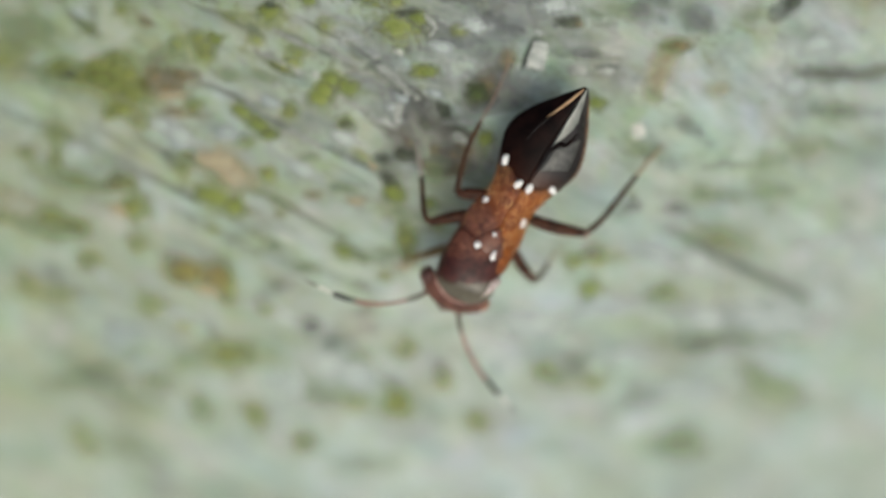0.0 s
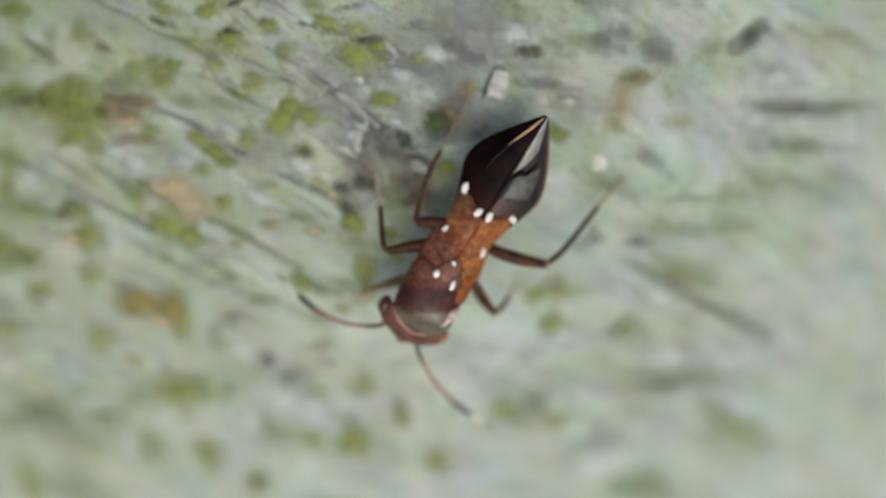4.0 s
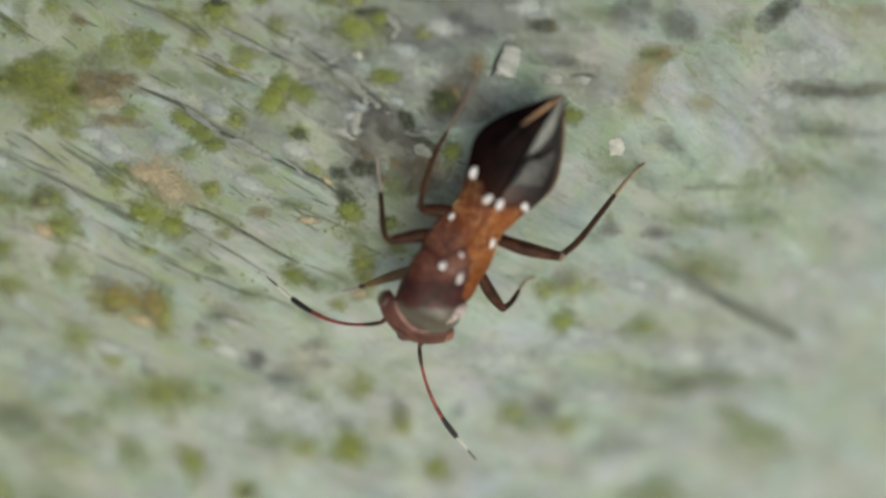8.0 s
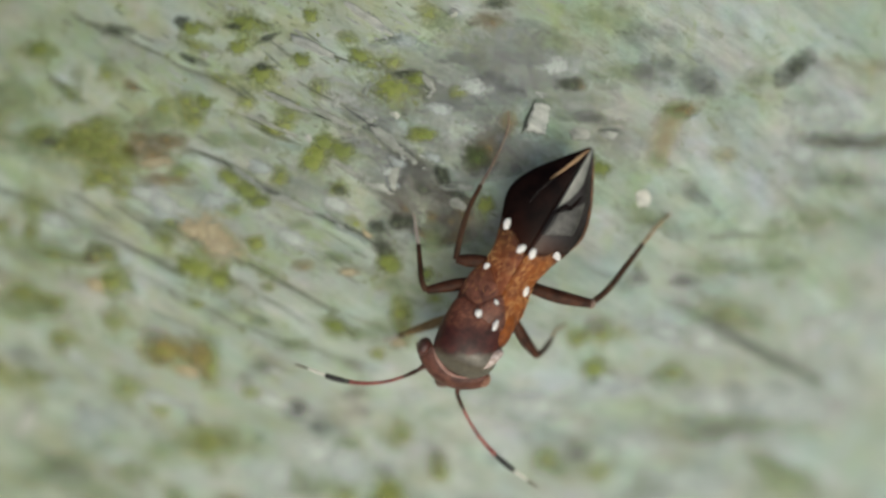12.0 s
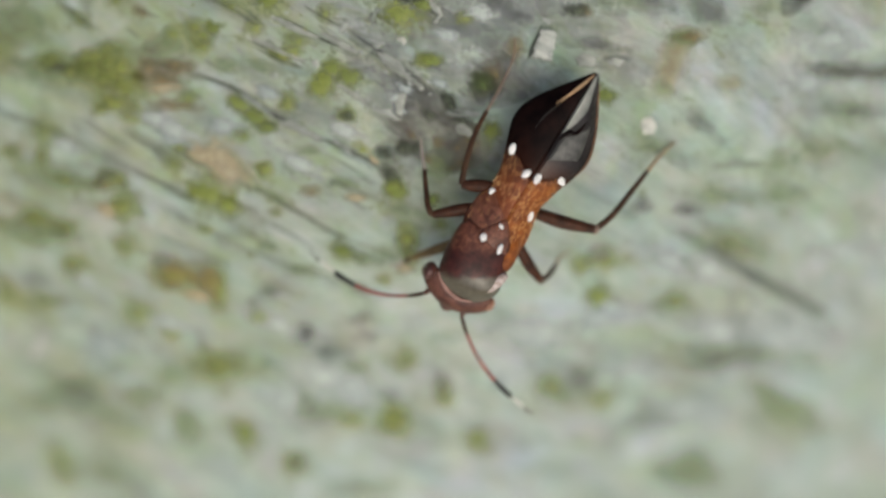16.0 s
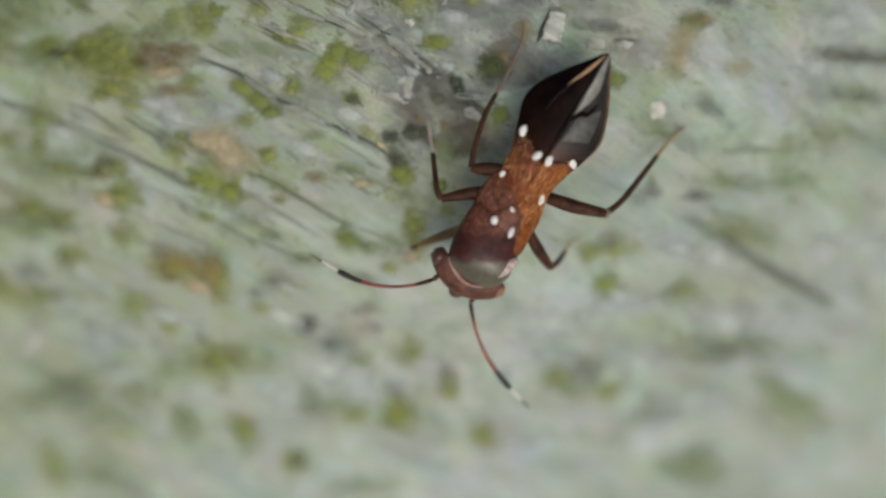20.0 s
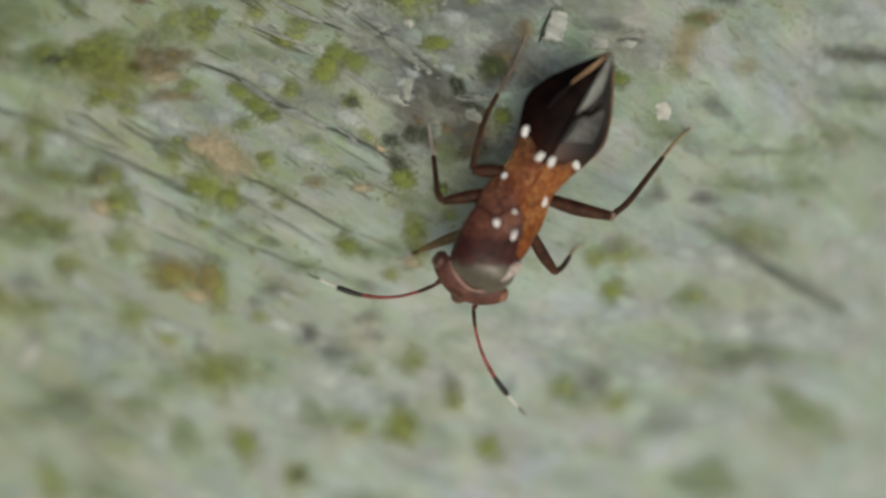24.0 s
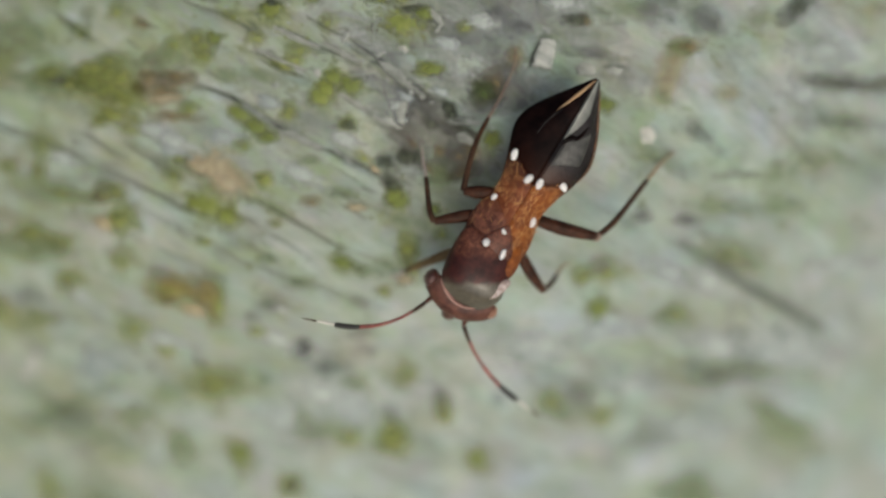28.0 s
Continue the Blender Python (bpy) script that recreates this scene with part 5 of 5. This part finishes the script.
for side, name in ((-1, "right"), (1, "left")):
    edge = lambda f: -0.22 - 0.34 * f
    # Left forewing takes the lit orange, right one the shaded copy.
    fore = part("forewing", wing_sheet(lambda s, f: 0.93 + (edge(f) - 0.93) * s, 0, 1, side), ORANGE if side > 0 else SHADED_ORANGE, bug, "orange-brown forewing with golden hairs")
    part("wing_tip", wing_sheet(lambda s, f: edge(f) + 0.01 + (-2.14 - edge(f)) * s, 0, 1, side, lift=-0.003), BLACK if side < 0 else PAINTED_SHEEN, fore, "glossy black rear of the wing" if side < 0 else "black rear of the wing, sky sheen painted dark grey-purple")
    if side == -1:
        part("clavus", wing_sheet(lambda s, f: 0.92 - (0.40 + 0.42 * f) * s, 0.12, 1, side, 0.02, 0.005), RUST, fore, "dark rust-red front of the wing")
    if side == 1:
        part("membrane", wing_sheet(lambda s, f: -1.05 - 1.2 * f + (-2.12 + 1.05 + 1.15 * f) * s, 0.02, 0.46, side, 0.01, 0.010), MEMBRANE, fore, "smoky grey see-through wing membrane")
        part("cell", wing_sheet(lambda s, f: -0.64 - 0.34 * (f - 0.1) - (0.38 + 0.22 * f) * s, 0.08, 0.72, side, 0.01, 0.006, 14, 6), SMOKE, fore, "smoky dark grey cell of the wing")
        part("crease", tube([wing_point(-0.98, 0.03, 1, 0.006), wing_point(-1.16, 0.18, 1, 0.012), wing_point(-1.20, 0.36, 1, 0.012), wing_point(-1.44, 0.56, 1, 0.004)], [0.016, 0.036, 0.032, 0.010], 8), BLACK, fore, "dark crease across the membrane")
        part("rim", tube([wing_point(x, 0.98, 1, 0.0) for x in (-0.62, -0.90, -1.20, -1.50, -1.80, -2.02)], [0.012, 0.026, 0.030, 0.026, 0.020, 0.008], 8), WING_RIM, fore, "brown outer rim of the wing")
    else:
        part("stripe", tube([wing_point(x, f, -1, 0.004) for x, f in ((-1.42, 0.52), (-1.60, 0.485), (-1.78, 0.46), (-1.95, 0.45), (-2.10, 0.42))], [0.003, 0.015, 0.025, 0.020, 0.005], 8), STRIPE, fore, "thin amber stripe")
        # The fold's highlight is painted with the lighter sheen colour.
        part("fold", tube([wing_point(-0.95, 0.52, -1, 0.0), wing_point(-1.20, 0.50, -1, 0.002), wing_point(-1.48, 0.44, -1, 0.004)], [0.004, 0.011, 0.005], 8), PAINTED_SHEEN, fore, "faint raised fold with a painted highlight")

part("scutellum", body_loft([(0.50, 0.02, 1.08, 1.13), (0.66, 0.16, 1.06, 1.158), (0.84, 0.27, 1.05, 1.170), (0.98, 0.30, 1.04, 1.165)], 12, 16), RUST, bug)
part("pronotum", body_loft([(0.80, 0.42, 0.88, 1.10), (0.86, 0.455, 0.84, 1.145), (1.0, 0.485, 0.74, 1.18), (1.25, 0.52, 0.62, 1.235), (1.42, 0.53, 0.56, 1.255), (1.58, 0.52, 0.56, 1.235), (1.72, 0.475, 0.60, 1.16), (1.84, 0.39, 0.64, 1.05), (1.93, 0.27, 0.68, 0.94), (1.97, 0.13, 0.72, 0.86)], 34, 32, 2.3, lambda x: -0.10 * min(1.0, max(0.0, (1.55 - x) / 0.6))), SHIELD, bug, "glossy dark maroon shield, sky reflection painted greyish on its polished front")


def ball(cx, cy, cz, rx, ry, rz, u=14, v=9, lumpy=0.0):
    bm = bmesh.new()
    bmesh.ops.create_uvsphere(bm, u_segments=u, v_segments=v, radius=1)
    for w in bm.verts:
        k = 1 + lumpy * noise.noise(w.co * 2.5 + Vector((cx * 9, cy * 9, cz * 9)))
        w.co = Vector((cx + rx * w.co.x * k, cy + ry * w.co.y * k, cz + rz * w.co.z * k))
    return bm


part("thorax_side", ball(1.02, 0.33, 0.88, 0.42, 0.17, 0.26, 20, 12, 0.08), ORANGE, bug, "orange-brown hairy side of the thorax")


def crescent(f):
    """The line of the head, wrapped round the front of the shield; f runs from -1 to 1 across it."""
    return 2.05 - 0.30 * abs(f) ** 2.0, 0.62 * f - 0.02


def head_mesh():
    secs = []
    for i in range(33):
        f = -1 + 2 * i / 32
        x, y = crescent(f)
        r = 0.165 * (1 - 0.30 * abs(f) ** 3) if abs(f) < 0.995 else 0.05
        slope = math.atan(-0.60 * f / 0.60)
        ring = []
        for k in range(18):
            a = 2 * math.pi * k / 18
            out = r * math.cos(a)
            ring.append((x + out * math.cos(slope), y - out * math.sin(slope), 0.74 + 0.17 * (1 - 0.3 * f * f) * math.copysign(abs(math.sin(a)) ** 0.6, math.sin(a)) * (r / 0.165) - 0.5 * out))
        secs.append(ring)
    return loft(secs)


head = part("head", head_mesh(), HEAD_BROWN, bug, "broad reddish-brown head")
for side in (-1, 1):
    k = 1.0 if side < 0 else 0.78
    part("eye", ball(1.82, side * (0.42 + 0.165 * k), 0.60 + 0.18 * k, 0.15 * k, 0.105 * k, 0.17 * k, 18, 12), EYE if side < 0 else LIT_EYE, head, "dark red-brown bulging eye" if side < 0 else "bulging eye painted pinkish tan, as if lit through")
part("collar", tube([(crescent(f)[0] - 0.085, crescent(f)[1] * 0.84, 0.955 - 0.07 * f * f) for f in (-0.85, -0.6, -0.3, 0.0, 0.3, 0.6)], [0.020, 0.030, 0.027, 0.022, 0.018, 0.010], 8, 31), PINK_SEAM, head, "pinkish pale seam between head and shield")
for base, root in (((2.20, -0.42, 0.60), (1.98, -0.36, 0.70)), ((2.24, 0.30, 0.55), (2.06, 0.26, 0.68))):
    part("antenna_socket", tube([root, tuple((a + b) / 2 for a, b in zip(root, base)), base], [0.06, 0.048, 0.034], 10), HEAD_BROWN, head)
part("snout", tube([(2.10, 0.0, 0.62), (2.20, 0.0, 0.45), (2.05, 0.0, 0.28)], [0.16, 0.11, 0.05]), HEAD_BROWN, head)


def tuft(x, y, z, a, b, turn, material=TUFT, label="white silvery hair spot"):
    """A spot of flat silver hairs; also shapes a streak and a painted gleam."""
    bm = ball(0, 0, 0, a, b, 0.028, 16, 8, 0.25)
    bmesh.ops.rotate(bm, verts=bm.verts, cent=(0, 0, 0), matrix=Matrix.Rotation(radians(turn), 3, "Z"))
    bmesh.ops.translate(bm, verts=bm.verts, vec=(x, y, z))
    return part("hair_tuft", bm, material, bug, label)


def on_wing(x, y, up=0.012):
    f = abs(y) / float(np.interp(x, SMOOTH_X, SMOOTH_W))
    return wing_point(x, min(f, 1.0), 1 if y > 0 else -1, up)


for x, y, a, b, turn in ((-0.50, -0.48, 0.095, 0.06, 10), (-0.28, -0.12, 0.085, 0.055, -20), (-0.30, 0.065, 0.09, 0.055, 5), (-0.46, 0.43, 0.09, 0.055, 60), (0.23, -0.36, 0.06, 0.05, 0), (0.26, 0.32, 0.085, 0.05, 15)):
    px, py, pz = on_wing(x, y)
    tuft(px, py, pz, a, b, turn)
tuft(0.62, -0.04, 1.185, 0.05, 0.03, 60)
tuft(0.90, -0.20, 1.225, 0.065, 0.055, 20)
tuft(0.93, 0.12, 1.235, 0.09, 0.04, 10)
tuft(1.07, -0.42, 1.10, 0.085, 0.022, 25, DULL_STREAK, "dull pinkish grey streak on the shield")
# Sky reflected on the shield's flank, painted as a pale plate.
tuft(1.42, 0.37, 1.155, 0.22, 0.085, -20, FLANK_GLEAM, "sky gleam on the shield's flank, painted as a pinkish grey plate")


def hairs(count, seed):
    rng = np.random.default_rng(seed)
    bm = bmesh.new()
    for n in range(count):
        x = rng.uniform(-0.45, 0.85)
        side = rng.choice((-1, 1))
        f = rng.random() ** 0.8
        if side < 0 and x > 0.2 and rng.random() < 0.75:
            continue
        if x < -0.2 - 0.34 * f:
            continue
        p = Vector(wing_point(x, f, side, 0.002))
        d = Vector((-rng.uniform(0.05, 0.11), rng.normal(0, 0.03), rng.uniform(0.0, 0.02)))
        s = Vector((0, 0.0042, 0))
        a, b, c, e = (bm.verts.new(q) for q in (p - s, p + s, p + d * 0.55 + Vector((0, 0, 0.006)), p + d))
        bm.faces.new((a, b, c))
        bm.faces.new((b, e, c))
        bm.faces.new((e, a, c))
    return bm


part("hairs", hairs(560, 5), GOLD, bug, "short golden hairs")


def leg(femur, fr, tibia, tr, tarsus, sr, mat=LEG, shin=SHIN, sole=FOOT, knee=None):
    f = part("leg", tube(femur, fr), mat, bug, "dark brown leg with a thick thigh")
    if knee:
        part("knee", ball(*femur[-1], 0.085, 0.075, 0.075, 14, 9), knee, f, "paler brown knee joint")
    part("shin", tube(tibia, tr, 8), shin, f)
    part("foot", tube(tarsus, sr, 8), sole, f, "thin brown foot" if sole is BROWN_FOOT else "pale thin foot")


def foot_z(x, y):
    """Height of the wood under a point of the insect's own space."""
    q = bug.matrix_basis @ Vector((x * MM, y * MM, 0.0))
    n = bug.matrix_basis.to_3x3() @ Vector((0, 0, 1))
    s = 0.0
    for _ in range(12):
        g = q / MM + n * s
        s += (float(height(g.x, g.y)) - g.z) / n.z * 0.8
    return s + 0.012


leg([(0.15, -0.37, 0.74), (0.29, -0.63, 0.74), (0.39, -0.84, 0.72)], [0.085, 0.11, 0.065], [(0.39, -0.84, 0.72), (0.11, -0.94, 0.69), (-0.38, -1.05, 0.59), (-0.80, -1.06, 0.47)], [0.055, 0.048, 0.045, 0.038], [(-0.80, -1.06, 0.47), (-1.30, -1.06, 0.37), (-1.77, -1.12, 0.33), (-2.03, -1.26, foot_z(-2.03, -1.26))], [0.026, 0.019, 0.014, 0.009], LEG, SHIN, BROWN_FOOT)
leg([(0.50, -0.30, 0.70), (0.75, -0.66, 0.76), (1.04, -1.00, 0.76)], [0.09, 0.105, 0.06], [(1.04, -1.00, 0.76), (0.95, -1.13, 0.74), (0.73, -1.28, 0.56), (0.51, -1.42, 0.37)], [0.052, 0.048, 0.044, 0.038], [(0.51, -1.42, 0.37), (0.31, -1.57, 0.17), (0.11, -1.71, foot_z(0.11, -1.71))], [0.030, 0.024, 0.012])
leg([(1.25, -0.37, 0.47), (1.50, -0.56, 0.32), (1.91, -0.82, -0.01)], [0.08, 0.085, 0.045], [(1.91, -0.82, -0.01), (2.01, -0.86, -0.18)], [0.04, 0.034], [(2.01, -0.86, -0.18), (2.16, -0.92, -0.39), (2.28, -1.01, foot_z(2.28, -1.01))], [0.026, 0.022, 0.014], AMBER_LEG, SHIN)
leg([(0.20, 0.35, 0.65), (0.09, 0.86, 0.74), (-0.08, 1.39, 0.73)], [0.09, 0.115, 0.075], [(-0.08, 1.39, 0.73), (-0.41, 1.54, 0.63), (-0.97, 1.67, 0.43), (-1.32, 1.75, 0.29)], [0.052, 0.05, 0.046, 0.038], [(-1.32, 1.75, 0.29), (-1.71, 1.86, 0.11), (-2.00, 1.99, foot_z(-2.00, 1.99))], [0.034, 0.028, 0.014], LEG, SHIN, TAN_FOOT, BROWN_FOOT)
leg([(0.76, 0.45, 0.55), (0.97, 0.83, 0.48), (1.11, 1.18, 0.34)], [0.08, 0.095, 0.06], [(1.11, 1.18, 0.34), (0.97, 1.30, 0.12), (0.78, 1.36, -0.07)], [0.05, 0.044, 0.036], [(0.78, 1.36, -0.07), (0.63, 1.40, -0.22), (0.45, 1.54, foot_z(0.45, 1.54))], [0.030, 0.024, 0.012], LEG, SHIN, TAN_FOOT)


def antenna(name, base, length, bow, tip):
    """A feeler along its own x axis, bowed, with a dark club and pale tip."""
    line = lambda s: (length * s, bow * 4 * s * (1 - s), -0.10 * length * s * (1 - s))
    root = part(name, tube([line(s) for s in (0.16, 0.3, 0.45, 0.6, 0.75)], [0.027, 0.025, 0.027, 0.031, 0.037], 10), FEELER, bug, "thin reddish antenna with a black club")
    part("scape", tube([line(s) for s in (0.0, 0.05, 0.11, 0.17, 0.20)], [0.028, 0.035, 0.033, 0.028, 0.022], 10), SHIN, root, "dark brown first joint of the antenna")
    part("club", tube([line(s) for s in (0.74, 0.82, 0.92, 0.985, 1.0)], [0.034, 0.042, 0.046, 0.040, 0.015], 10), CLUB, root, "black thickened antenna club")
    end = Vector(line(1.0))
    part("tip", tube([tuple(end + Vector((tip * s, -4 * bow * tip / length * s, 0.02 * s))) for s in (0, 0.5, 1.0)], [0.020, 0.024, 0.016], 8), IVORY, root, "ivory white antenna tip")
    part("tip_end", tube([tuple(end + Vector((tip * s, -4 * bow * tip / length * s, 0.02 * s))) for s in (1.0, 1.4, 1.8)], [0.014, 0.014, 0.006], 8), SHIN, root)
    root.location = Vector(base) * MM
    return root


ANT_R = antenna("antenna", (2.20, -0.42, 0.60), 1.52, 0.19, 0.26)
ANT_L = antenna("antenna", (2.24, 0.30, 0.55), 1.66, -0.13, 0.26)


def motions():
    base_r, base_l = (2.20, -0.42, 0.60), (2.24, 0.30, 0.55)
    walk(ANT_R, [(t, pose(*(c * MM for c in base_r)) @ pose(0, 0, 0, 0, 0, yaw) @ pose(0, 0, 0, 0, -up, 0)) for t, yaw, up in [
        (0, -62, 1), (0.2, -66, -20), (0.5, -72, -15), (0.7, -59, -18), (1, -50, -17), (1.2, -48, -6),
        (1.5, -51, -1), (1.7, -50, -14), (2, -50, -21), (2.5, -48, -12), (3, -47, -8), (3.5, -75, -16),
        (5.5, -78, -24), (5.7, -83, -31), (6, -70, -17), (6.2, -58, -16), (6.5, -55, 3), (7, -47, 5),
        (7.5, -62, 1), (8, -70, -24), (8.5, -51, -1), (9, -44, 5), (9.5, -68, -30), (10, -55, 2),
        (10.5, -38, -7), (11, -69, -11), (11.5, -82, -30), (12, -55, -8), (12.5, -44, -3), (13, -82, -30),
        (13.5, -49, -11), (15.5, -45, -13), (16, -71, -12), (16.2, -94, -20), (16.5, -89, -30), (16.7, -80, -30),
        (17, -60, -13), (17.2, -51, -20), (17.5, -56, -11), (17.7, -94, 18), (18, -97, 12), (18.2, -91, 18),
        (18.5, -59, -12), (18.7, -53, -4), (19, -50, 1), (19.2, -42, -16), (19.5, -55, -6), (19.7, -77, -32),
        (20, -65, -2), (20.2, -48, -28), (20.5, -45, 1), (22.5, -46, -6), (22.7, -44, -6), (23, -75, -30),
        (23.2, -88, -26), (23.5, -74, -21), (23.7, -66, -20), (24, -59, 0), (24.2, -50, -14), (24.5, -45, -7),
        (24.7, -40, -22), (25, -73, -23), (25.2, -81, -26), (25.5, -71, -21), (25.7, -63, -18), (26, -54, 0),
        (26.2, -53, -16), (26.5, -97, -27), (26.7, -100, -27), (27, -85, -29), (27.2, -81, -26), (27.5, -59, -16),
        (27.7, -50, -20), (28, -46, 2),
    ]])
    walk(ANT_L, [(t, pose(*(c * MM for c in base_l)) @ pose(0, 0, 0, 0, 0, yaw) @ pose(0, 0, 0, 0, -up, 0)) for t, yaw, up in [
        (0, 57, -1), (0.5, 49, 2), (1, 56, 1), (1.5, 52, -4), (2, 49, -4), (2.5, 49, -3),
        (3, 50, -5), (3.5, 70, -10), (5.5, 55, 2), (6, 55, 5), (6.5, 54, 1), (7, 47, 3),
        (7.5, 63, -0), (8, 53, -3), (8.5, 57, -0), (9, 71, -5), (9.5, 56, 2), (10, 52, 4),
        (10.5, 50, -5), (11, 78, -13), (11.5, 59, -23), (12, 66, -2), (12.5, 55, -20), (13, 54, -1),
        (13.5, 61, -3), (15.5, 76, -7), (16, 62, -3), (16.5, 57, -4), (17, 80, -10), (17.5, 70, -9),
        (18, 63, -6), (18.5, 65, -7), (19, 63, -3), (19.5, 62, -8), (20, 56, -7), (20.5, 58, -10),
        (22.5, 78, -18), (23, 58, -11), (23.5, 56, -7), (24, 53, -13), (24.5, 80, -14), (25, 61, -11),
        (25.5, 54, -7), (26, 58, -13), (26.5, 50, -10), (27, 40, -14), (27.5, 96, -14), (28, 66, -9),
    ]])


motions()
